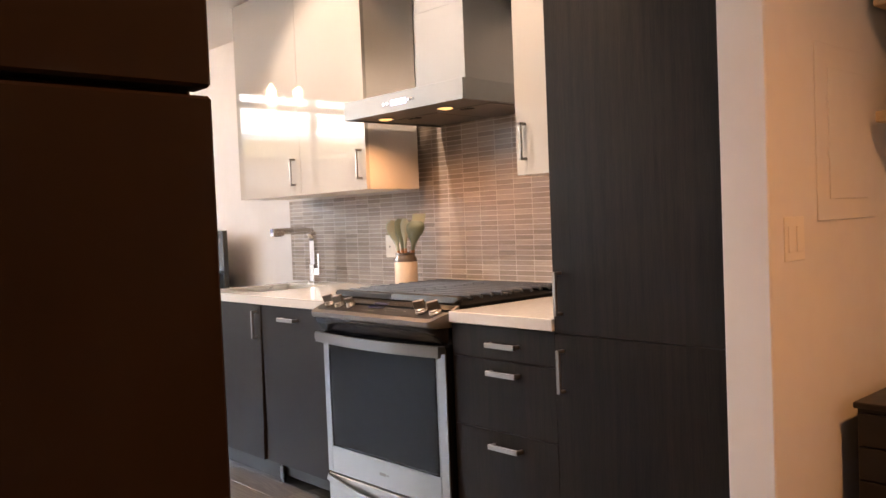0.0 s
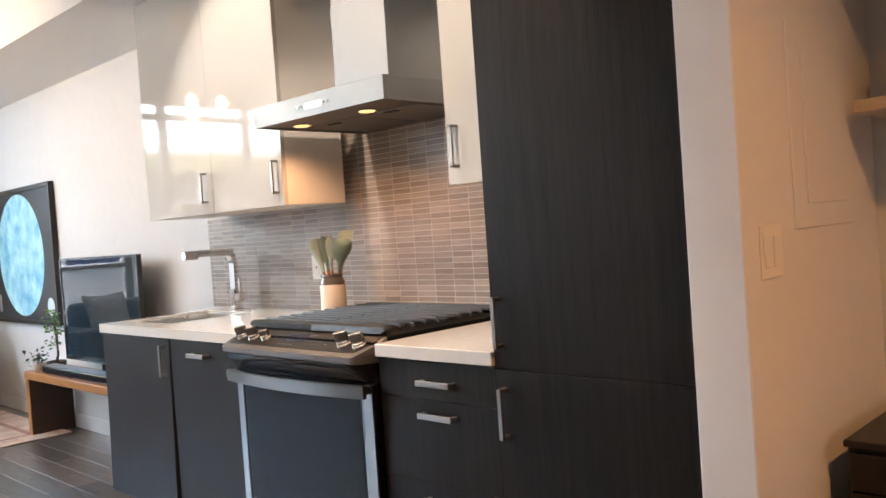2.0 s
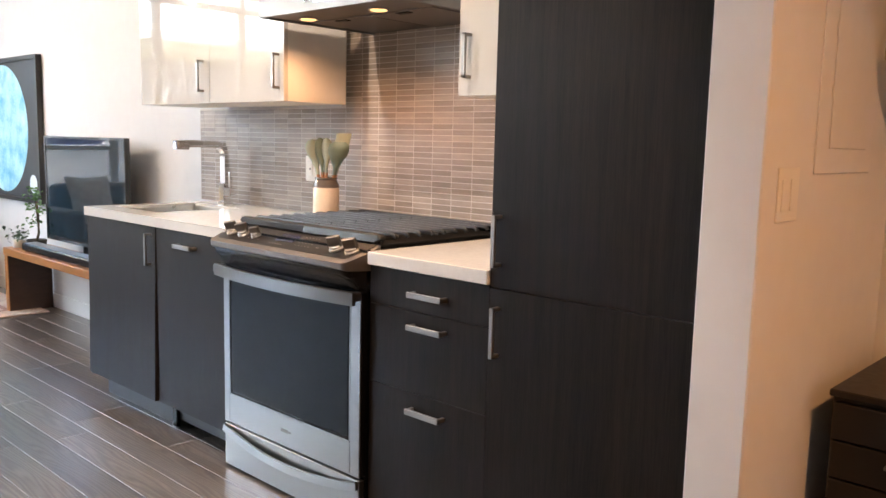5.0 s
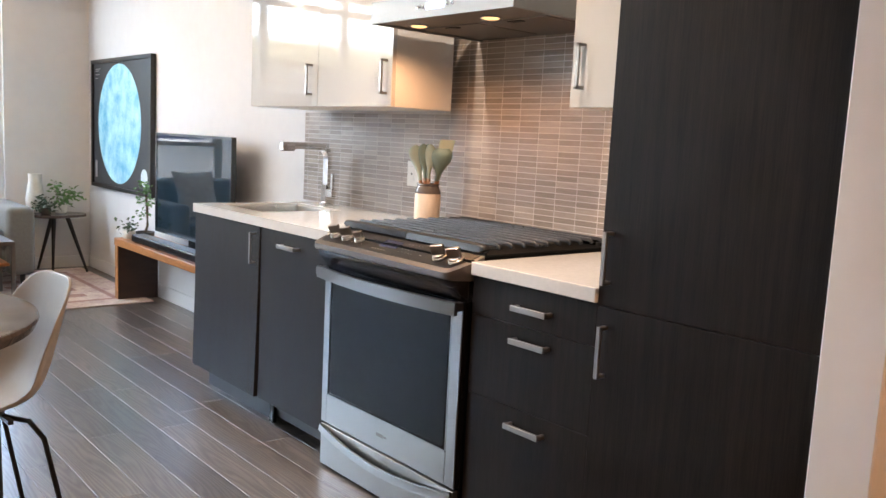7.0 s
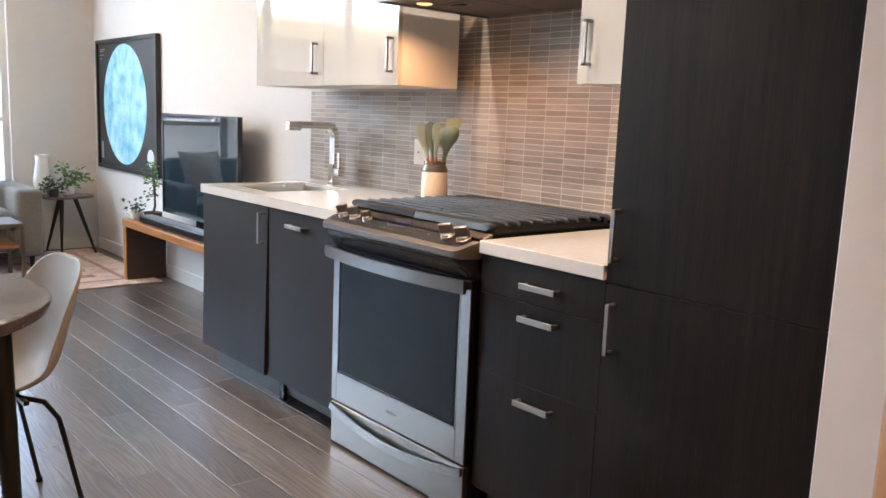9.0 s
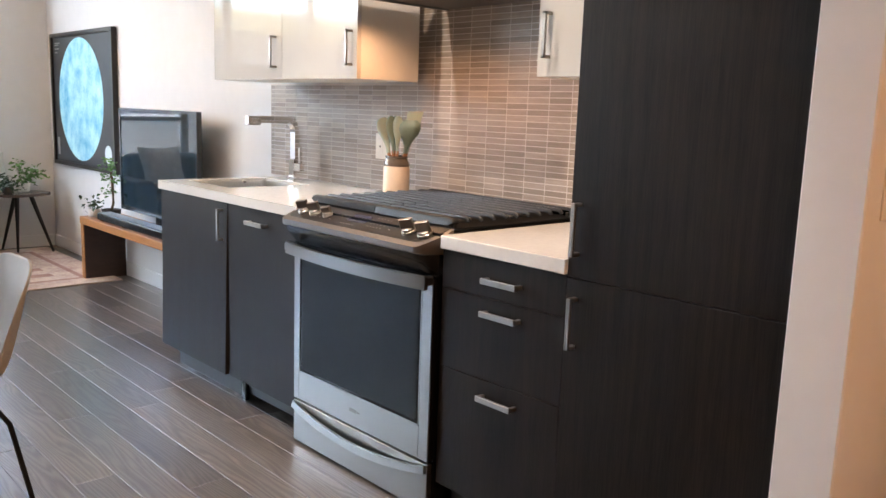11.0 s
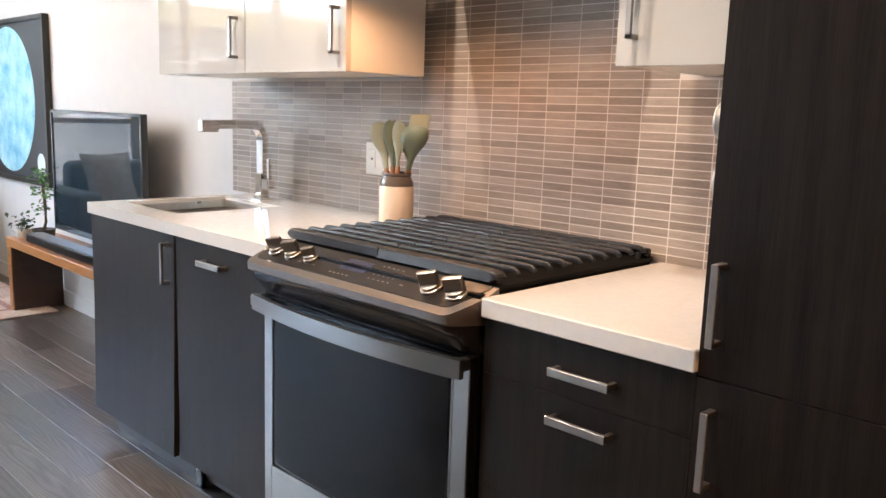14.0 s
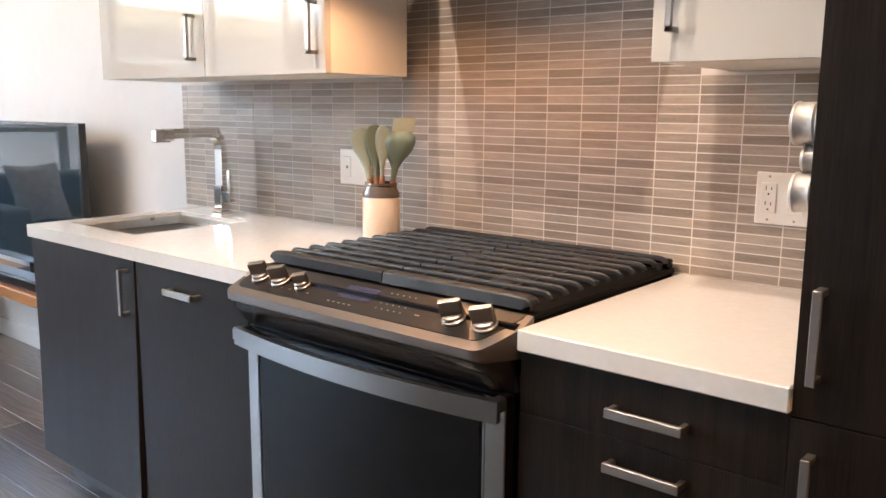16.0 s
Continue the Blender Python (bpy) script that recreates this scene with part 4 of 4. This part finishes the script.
# ---- dark tall unit at the start ----
fr = thing("refrigerator", 0.0, 1.05, 0, "tall dark brown panelled refrigerator with two doors", "refrigerator")
part("body", box(-0.39, 0.4365, 0.757, 1.38, 0.03, 2.05, 0.003), M_FRIDGE, fr)
part("door", box(-0.39, 0.438, 0.735, 0.755, 0.06, 1.304, 0.002), M_FRIDGE, fr)
part("door", box(-0.39, 0.438, 0.735, 0.755, 1.3085, 2.05, 0.002), M_FRIDGE, fr)
part("plinth", box(-0.37, 0.41, 0.76, 1.36, 0.0, 0.03), M_ESPD, fr)
for x, y in ((1.45, -0.30), (1.66, 2.31), (1.35, 3.44)):
    dl = thing("downlight", x, y, 2.86, "recessed warm ceiling light", "ceiling light", "ceiling downlights")
    part("ring", lathe([(0.075, 0.0), (0.075, 0.039), (0.062, 0.039), (0.060, 0.002)], (x, y, 2.86)), M_VASE, dl, smooth=True)
    part("lens", lathe([(0.04, -0.006), (0.05, -0.001)], (x, y, 2.86)), M_BULB, dl, "glowing lens")


# ---- living room ----
rug = thing("rug", 1.9, 7.2, 0, "faded red and beige patterned rug", "rug")
part("field", box(0.55, 2.80, 6.42, 8.05, 0.001, 0.010, 0.003), M_RUG, rug)
rb = boxes((0.75, 2.62, 6.60, 6.64, 0.0102, 0.0114), (0.75, 2.62, 7.82, 7.86, 0.0102, 0.0114), (2.58, 2.62, 6.64, 7.82, 0.0102, 0.0114))
for k in range(26):
    x, y = 0.95 + (k % 6) * 0.27, 6.78 + (k // 6) * 0.24
    box(x, x + 0.15, y, y + 0.10, 0.0102, 0.0112, bm=rb)
part("border", rb, mat("rug_rose", (0.42, 0.20, 0.19), 0.95, var=0.4, scale=9, col2=(0.50, 0.33, 0.28)), rug, "worn rose pattern")
bench = thing("tv_bench", 2.74, 5.6, 0, "low wooden bench with a honey-coloured top", "bench")
part("top", box(2.592, 2.895, 4.56, 6.645, 0.398, 0.452, 0.006, seg=2), M_BENCH, bench)
# leg slabs much darker than the top, each with a honey-coloured front edge
for y0, y1 in ((6.575, 6.630), (4.60, 4.655)):
    lg = part("leg", box(2.600, 2.890, y0, y1, 0, 0.3975, 0.003), M_BENCHD, bench, "dark slab leg")
    part("front_edge", box(2.594, 2.5998, y0 + 0.002, y1 - 0.002, 0, 0.3975), M_BENCH, lg, "honey wood front edge")
bar = thing("soundbar", 2.655, 5.72, 0.452, "long black soundbar in front of the television", "soundbar")
part("body", box(2.612, 2.705, 4.85, 6.36, 0.458, 0.508, 0.008, seg=2), M_TVB, bar)
part("top", box(2.62, 2.70, 4.87, 6.34, 0.5085, 0.511), mat("brushed_grey_top", (0.22, 0.24, 0.27), 0.3, metal=0.6), bar)
for y in (5.1, 5.9, 6.28):
    part("foot", box(2.625, 2.695, y, y + 0.06, 0.452, 0.458), M_BLACK, bar)
tv = thing("television", 2.78, 5.72, 0.452, "flat black television, switched off, on the bench", "television")
part("foot", boxes((2.715, 2.868, 5.45, 6.02, 0.452, 0.462), (2.79, 2.82, 5.64, 5.82, 0.462, 0.57), bevel=0.003), M_TVB, tv)
TY0, TY1, TZ0, TZ1 = 5.145, 6.289, 0.536, 1.219
part("bezel", boxes((2.752, 2.785, TY0, TY1, TZ0, TZ0 + 0.030), (2.752, 2.785, TY0, TY1, TZ1 - 0.016, TZ1), (2.752, 2.785, TY0, TY0 + 0.021, TZ0 + 0.030, TZ1 - 0.016),
                    (2.752, 2.785, TY1 - 0.021, TY1, TZ0 + 0.030, TZ1 - 0.016), (2.766, 2.785, TY0 + 0.021, TY1 - 0.021, TZ0 + 0.030, TZ1 - 0.016), bevel=0.001), M_TVB, tv)
part("back_cover", box(2.786, 2.815, TY0 + 0.07, TY1 - 0.07, TZ0 + 0.02, TZ1 - 0.08, 0.012, seg=2), M_TVB, tv)
part("screen", box(2.757, 2.764, TY0 + 0.0215, TY1 - 0.0215, TZ0 + 0.0305, TZ1 - 0.0165), M_TVS, tv)
post = thing("framed_poster", 2.895, 7.335, 0.73, "framed dark poster of a pale blue moon", "poster")
PY0, PY1, PZ0, PZ1 = 6.676, 7.995, 0.73, 1.784
part("frame", boxes((2.868, WALL - 0.001, PY0, PY0 + 0.03, PZ0, PZ1), (2.868, WALL - 0.001, PY1 - 0.03, PY1, PZ0, PZ1), (2.868, WALL - 0.001, PY0 + 0.03, PY1 - 0.03, PZ0, PZ0 + 0.03),
                    (2.868, WALL - 0.001, PY0 + 0.03, PY1 - 0.03, PZ1 - 0.03, PZ1), bevel=0.0015), M_FRAME, post)
pp = part("print", box(2.884, 2.908, PY0 + 0.0302, PY1 - 0.0302, PZ0 + 0.0302, PZ1 - 0.0302), M_POST, post)
part("moon", disc(2.8835, 7.375, 1.262, 0.475, "x", 72), M_MOON, pp, "pale blue mottled moon disc")
part("small_moon", disc(2.8835, 6.835, 0.868, 0.066, "x", 32), M_MOONL, pp)
part("legend", boxes((2.8831, 2.8839, 7.88, 7.93, 0.81, 0.95)), M_MARK, pp)
part("title", boxes((2.8831, 2.8839, 7.80, 7.92, 1.705, 1.712), (2.8831, 2.8839, 7.83, 7.92, 1.69, 1.697), (2.8831, 2.8839, 7.82, 7.92, 1.66, 1.667), (2.8831, 2.8839, 7.86, 7.92, 1.63, 1.637)), M_MARK, pp)
bp = thing("bonsai_plant", 2.745, 6.45, 0.452, "small potted bonsai beside the television", "plant")
part("pot", lathe([(0.045, 0), (0.06, 0.012), (0.066, 0.06), (0.060, 0.06), (0.055, 0.05)], (2.745, 6.45, 0.4525)), M_POT, bp, smooth=True)
part("trunk", sweep([(2.745, 6.45, 0.50), (2.75, 6.42, 0.56), (2.76, 6.45, 0.63), (2.75, 6.43, 0.70), (2.755, 6.46, 0.77)], circle(0.009, 8)), M_STEM, bp, smooth=True)
r5 = random.Random(5)
lb = bmesh.new()
for c in ((2.755, 6.45, 0.79), (2.74, 6.50, 0.73), (2.76, 6.40, 0.72), (2.75, 6.48, 0.64), (2.75, 6.45, 0.83)):
    leaves(r5, c, (0.025, 0.04, 0.022), 26, 0.035, lb)
part("leaves", lb, M_LEAF, bp)
wp = thing("succulent_plant", 2.665, 6.56, 0.452, "small potted succulent on the bench", "plant")
part("pot", lathe([(0.035, 0), (0.042, 0.01), (0.045, 0.055), (0.04, 0.055), (0.038, 0.045)], (2.668, 6.56, 0.4525)), M_VASE, wp, smooth=True)
part("leaves", leaves(random.Random(8), (2.665, 6.57, 0.54), (0.035, 0.06, 0.022), 60, 0.035), M_LEAFD, wp)

st = thing("side_table", 2.57, 7.90, 0.011, "three-legged side table with a rounded walnut top", "table")
tb = bmesh.new()
pts = []
for k in range(48):
    a = 2 * math.pi * k / 48
    r = 0.205 + 0.022 * math.cos(3 * a + 0.6)
    pts.append((2.565 + r * math.cos(a), 7.915 + r * math.sin(a)))
lo = [tb.verts.new((x, y, 0.478)) for x, y in pts]
hi = [tb.verts.new((x, y, 0.500)) for x, y in pts]
tb.faces.new(lo[::-1])
tb.faces.new(hi)
for k in range(48):
    tb.faces.new((lo[k], lo[(k + 1) % 48], hi[(k + 1) % 48], hi[k]))
part("top", tb, M_TTOP, st)
for a, b in (((2.63, 7.86), (2.765, 7.785)), ((2.53, 7.88), (2.520, 7.885)), ((2.55, 7.99), (2.46, 8.10))):
    part("leg", rod((*b, 0.011), (*a, 0.478), 0.009, 0.019, 12), M_TLEG, st, smooth=True)
single("vase", lathe([(0.052, 0), (0.066, 0.02), (0.074, 0.12), (0.058, 0.21), (0.050, 0.27), (0.054, 0.32), (0.058, 0.324), (0.050, 0.321), (0.042, 0.20)], (2.425, 8.02, 0.5005), 28), M_VASE, "tall white ceramic vase", "vase", smooth=True)
sp2 = thing("potted_plant", 2.60, 7.93, 0.5, "small leafy potted plant on the side table", "plant", "plants on the side table")
part("pot", lathe([(0.035, 0), (0.045, 0.01), (0.05, 0.075), (0.044, 0.075), (0.04, 0.06)], (2.60, 7.93, 0.5005)), M_VASE, sp2, smooth=True)
r6 = random.Random(6)
lb = bmesh.new()
for c in ((2.60, 7.93, 0.66), (2.66, 7.90, 0.63), (2.56, 7.95, 0.70), (2.70, 7.87, 0.66), (2.60, 7.90, 0.60)):
    leaves(r6, c, (0.04, 0.03, 0.03), 22, 0.055, lb)
part("leaves", lb, M_LEAF, sp2)
sb = bmesh.new()
for c in ((2.66, 7.90, 0.63), (2.56, 7.95, 0.70), (2.70, 7.87, 0.66)):
    sweep([(2.60, 7.93, 0.56), ((2.60 + c[0]) / 2, (7.93 + c[1]) / 2, 0.62), c], circle(0.0025, 5), up=(0.3, 0.9, 0.1), bm=sb)
part("stems", sb, M_STEM, sp2)
sp3 = thing("ivy_plant", 2.46, 7.86, 0.5, "dark bushy ivy on the side table", "plant", "plants on the side table")
part("pot", lathe([(0.03, 0), (0.04, 0.01), (0.042, 0.05), (0.036, 0.05), (0.03, 0.04)], (2.46, 7.86, 0.5005)), M_POT, sp3, smooth=True)
lb = bmesh.new()
for c in ((2.46, 7.84, 0.58), (2.41, 7.86, 0.56), (2.50, 7.82, 0.55), (2.44, 7.86, 0.62)):
    leaves(r6, c, (0.035, 0.03, 0.022), 40, 0.036, lb)
part("leaves", lb, M_LEAFD, sp3)

sofa = thing("sofa", 1.2, 7.72, 0, "grey fabric sofa under the window", "sofa")
SOX0, SOX1 = 0.10, 2.245
part("base", box(SOX0 + 0.02, SOX1 - 0.02, 7.36, 8.08, 0.14, 0.30, 0.02, seg=2), M_SOFA, sofa)
for a, b in ((SOX0, SOX0 + 0.20), (SOX1 - 0.20, SOX1)):
    part("arm", box(a, b, 7.30, 8.12, 0.10, 0.615, 0.05, seg=4), M_SOFA, sofa, smooth=True)
part("backrest", box(SOX0 + 0.2, SOX1 - 0.2, 7.90, 8.12, 0.30, 0.80, 0.06, seg=4), M_SOFA, sofa, smooth=True)
for k in range(2):
    w = (SOX1 - SOX0 - 0.41) / 2
    a = SOX0 + 0.205 + k * w
    part("seat_cushion", box(a, a + w - 0.006, 7.31, 7.90, 0.302, 0.455, 0.04, seg=4), M_SOFA, sofa, smooth=True)
for x in (SOX0 + 0.08, SOX1 - 0.08):
    for y in (7.38, 8.04):
        part("leg", rod((x, y, 0.0105), (x, y, 0.105), 0.014, 0.02, 10), M_TLEG, sofa)


def cushion(x, y, z, turn_, label):
    bm = bmesh.new()
    n = 12
    grid = {}
    for s in (-1, 1):
        for i in range(n + 1):
            for j in range(n + 1):
                u, v = 2 * i / n - 1, 2 * j / n - 1
                edge = max(0.0, (1 - u * u) * (1 - v * v)) ** 0.5
                pinch = 1 - 0.10 * (1 - abs(u)) * abs(v) - 0.10 * (1 - abs(v)) * abs(u)
                if s == 1 and edge < 1e-6:
                    grid[s, i, j] = grid[-1, i, j]
                else:
                    grid[s, i, j] = bm.verts.new((0.22 * u * pinch, s * 0.075 * edge, 0.22 * v * pinch))
        for i in range(n):
            for j in range(n):
                bm.faces.new([grid[s, i, j], grid[s, i + 1, j], grid[s, i + 1, j + 1], grid[s, i, j + 1]])
    bmesh.ops.transform(bm, matrix=pose(x, y, z, -18, 0, turn_), verts=bm.verts[:])
    return single("cushion", bm, M_CUSH, label, "cushion", "sofa cushions", smooth=True)


cushion(1.80, 7.76, 0.665, -12, "pale patterned cushion on the sofa")
cushion(0.62, 7.77, 0.665, 10, "pale patterned cushion on the sofa")
ct = thing("coffee_table", 1.55, 7.0, 0.011, "low coffee table with a wooden shelf and pale metal legs", "table")
part("top", box(1.15, 1.985, 6.82, 7.22, 0.395, 0.425, 0.003), M_STEELD, ct)
part("shelf", box(1.18, 1.955, 6.85, 7.19, 0.25, 0.272, 0.003), M_BENCH, ct)
for x in (1.15, 1.96):
    for y in (6.82, 7.195):
        part("leg", box(x, x + 0.025, y, y + 0.025, 0.011, 0.3945, 0.002), M_STEELD, ct)

# ---- dining corner ----
dt = thing("dining_table", 0.66, 3.167, 0, "round walnut dining table with dark tapered legs", "table")
part("top", lathe([(0.47, -0.042), (0.495, -0.034), (0.505, -0.012), (0.502, -0.003), (0.495, 0.0)], (0.66, 3.167, 0.742), 72), M_TTOP, dt, smooth=True)
part("apron", lathe([(0.36, 0), (0.36, 0.06)], (0.66, 3.167, 0.639), 48), M_TLEG, dt, smooth=True)
for a in (-42, 48, 138, 228):
    c, s = math.cos(radians(a)), math.sin(radians(a))
    part("leg", rod((0.66 + 0.455 * c, 3.167 + 0.455 * s, 0), (0.66 + 0.425 * c, 3.167 + 0.425 * s, 0.70), 0.018, 0.032, 14), M_TLEG, dt, smooth=True)


def shell_chair(m):
    ob = thing("shell_chair", 0, 0, 0, "off-white moulded shell chair on black steel legs", "chair", "dining chairs")
    bm = bmesh.new()
    # side profile from the front lip to the top of the back: (forward, height, half width, curl)
    prof = [(0.225, 0.425, 0.205, 0.00), (0.20, 0.447, 0.222, 0.004), (0.12, 0.444, 0.232, 0.018), (0.02, 0.432, 0.234, 0.035), (-0.08, 0.430, 0.232, 0.055), (-0.15, 0.452, 0.230, 0.075),
            (-0.19, 0.505, 0.228, 0.085), (-0.212, 0.575, 0.224, 0.080), (-0.230, 0.65, 0.214, 0.065), (-0.246, 0.72, 0.196, 0.045), (-0.258, 0.766, 0.168, 0.025), (-0.265, 0.791, 0.120, 0.010), (-0.267, 0.799, 0.06, 0.0)]
    n = 16
    rows = []
    for k, (fx, z, w, curl) in enumerate(prof):
        a, b = prof[max(k - 1, 0)], prof[min(k + 1, len(prof) - 1)]
        d = Vector((b[0] - a[0], b[1] - a[1])).normalized()
        nx, nz = d.y, -d.x
        row = []
        for j in range(n + 1):
            u = 2 * j / n - 1
            lift = curl * abs(u) ** 2.6
            row.append(bm.verts.new((fx + nx * lift, w * u * (1 - 0.06 * abs(u) ** 4), z + nz * lift)))
        rows.append(row)
    for a, b in zip(rows, rows[1:]):
        for j in range(n):
            bm.faces.new((a[j], a[j + 1], b[j + 1], b[j]))
    sh = part("shell", bm, M_SHELL, ob, "off-white moulded shell", smooth=True)
    so = sh.modifiers.new("thick", "SOLIDIFY")
    so.thickness, so.offset = 0.009, 0
    su = sh.modifiers.new("smooth", "SUBSURF")
    su.levels = su.render_levels = 1
    for sy in (-1, 1):
        for fx, gx in ((0.17, 0.225), (-0.12, -0.215)):
            part("leg", sweep([(fx * 0.55, sy * 0.10, 0.412), (fx * 0.95, sy * 0.165, 0.405), (fx + (gx - fx) * 0.3, sy * 0.182, 0.35), (gx, sy * 0.20, 0.012)], circle(0.0075, 8), up=(0, 1, 0.05)), M_ROD, ob, smooth=True)
            part("glide", rod((gx, sy * 0.20, 0), (gx, sy * 0.20, 0.014), 0.012, 0.009, 10), M_BLACK, ob)
    part("cross_rail", boxes((0.085, 0.10, -0.16, 0.16, 0.402, 0.414), (-0.075, -0.06, -0.16, 0.16, 0.402, 0.414)), M_ROD, ob)
    ob.matrix_basis = m
    return ob


shell_chair(pose(1.012, 3.285, 0, 0, 0, 180 + 5))
pen = thing("pendant_lamp", 1.3, 5.9, 2.2, "wire pendant lamp with three warm glowing bulbs", "lamp")
for dx, dy in ((0, 0.13), (0.12, -0.07), (-0.12, -0.07)):
    x, y = 1.3 + dx, 5.9 + dy
    sk = part("socket", rod((x, y, 2.322), (x, y, 2.38), 0.018), M_BRASS, pen)
    part("bulb", lathe([(0.005, 0.0), (0.02, 0.006), (0.036, 0.03), (0.036, 0.055), (0.02, 0.085), (0.012, 0.10)], (x, y, 2.222), 20), M_BULB, sk, "glowing bulb", smooth=True)
    part("arm", rod((x, y, 2.38), (1.3, 5.9, 2.46), 0.005, n=8), M_BRASS, pen)
part("cord", rod((1.3, 5.9, 2.455), (1.3, 5.9, CEIL - 0.012), 0.004, n=6), M_ROD, pen)
part("canopy", rod((1.3, 5.9, CEIL - 0.012), (1.3, 5.9, CEIL - 0.001), 0.05, n=24), M_BRASS, pen)

# ---- tiles and planks, piece by piece ----
splash = structure("backsplash", boxes((SPLASH + 0.0003, WALL - 0.0005, 1.977, 4.560, CT1 + 0.001, UB - 0.001), (SPLASH + 0.0003, WALL - 0.0005, 2.365, 3.400, UB - 0.001, 1.72)), M_GROUT, "grey-brown stone mosaic backsplash")
TW, TH = 0.1047, 0.0224
cols = [2.323 + TW * k for k in range(-4, 22)]
rows_z = [CT1 + 0.0018 + TH * k for k in range(38)]
tile_me = mesh("tile", box(-0.002, 0.0025, -TW / 2 + 0.0013, TW / 2 - 0.0013, -TH / 2 + 0.0013, TH / 2 - 0.0013, 0.0004), M_TILE)
rest = bmesh.new()
count = 0
rt = random.Random(9)
for y in cols:
    for z in rows_z:
        y0, y1, z0, z1 = y, y + TW, z, z + TH
        y0, y1 = max(y0, 1.978), min(y1, 4.559)
        if y1 - y0 < 0.01 or z1 > 1.72 or (z1 > UB - 0.001 and not (y0 > 2.36 and y1 < 3.42)):
            continue
        dx = rt.uniform(-0.0003, 0.0001)
        if y0 < 3.06 and count < 300 and y1 - y0 > TW - 0.001:
            ob = new("tile", tile_me)
            ob.parent = splash
            ob.location = (SPLASH + 0.002 + dx, (y0 + y1) / 2, (z0 + z1) / 2)
            count += 1
        else:
            box(SPLASH + dx, SPLASH + 0.0045 + dx, y0 + 0.0013, y1 - 0.0013, z0 + 0.0013, z1 - 0.0013, bm=rest)
ob = part("tiles", rest, M_TILEJ, splash)
ob["kind"] = "stuff"

PW = 0.14
rp = random.Random(21)
shapes = {}
x = NICHE
while x > LEFT:
    y = BACK - rp.uniform(0, 1.2)
    while y < FAR:
        ln = rp.choice((0.6, 0.9, 1.2, 1.5))
        y0, y1, x0 = max(y, BACK), min(y + ln, FAR), max(x - PW, LEFT)
        y += ln
        if y1 - y0 < 0.05:
            continue
        key = (round(x - x0, 3), round(y1 - y0, 3))
        if key not in shapes:
            w, l = key
            shapes[key] = mesh("plank", box(-w / 2 + 0.0008, w / 2 - 0.0008, -l / 2 + 0.0008, l / 2 - 0.0008, -0.010, 0.0, 0.0005), M_PLANK)
        ob = new("plank", shapes[key])
        ob.parent = floor
        ob.location = ((x + x0) / 2, (y0 + y1) / 2, 0)
    x -= PW
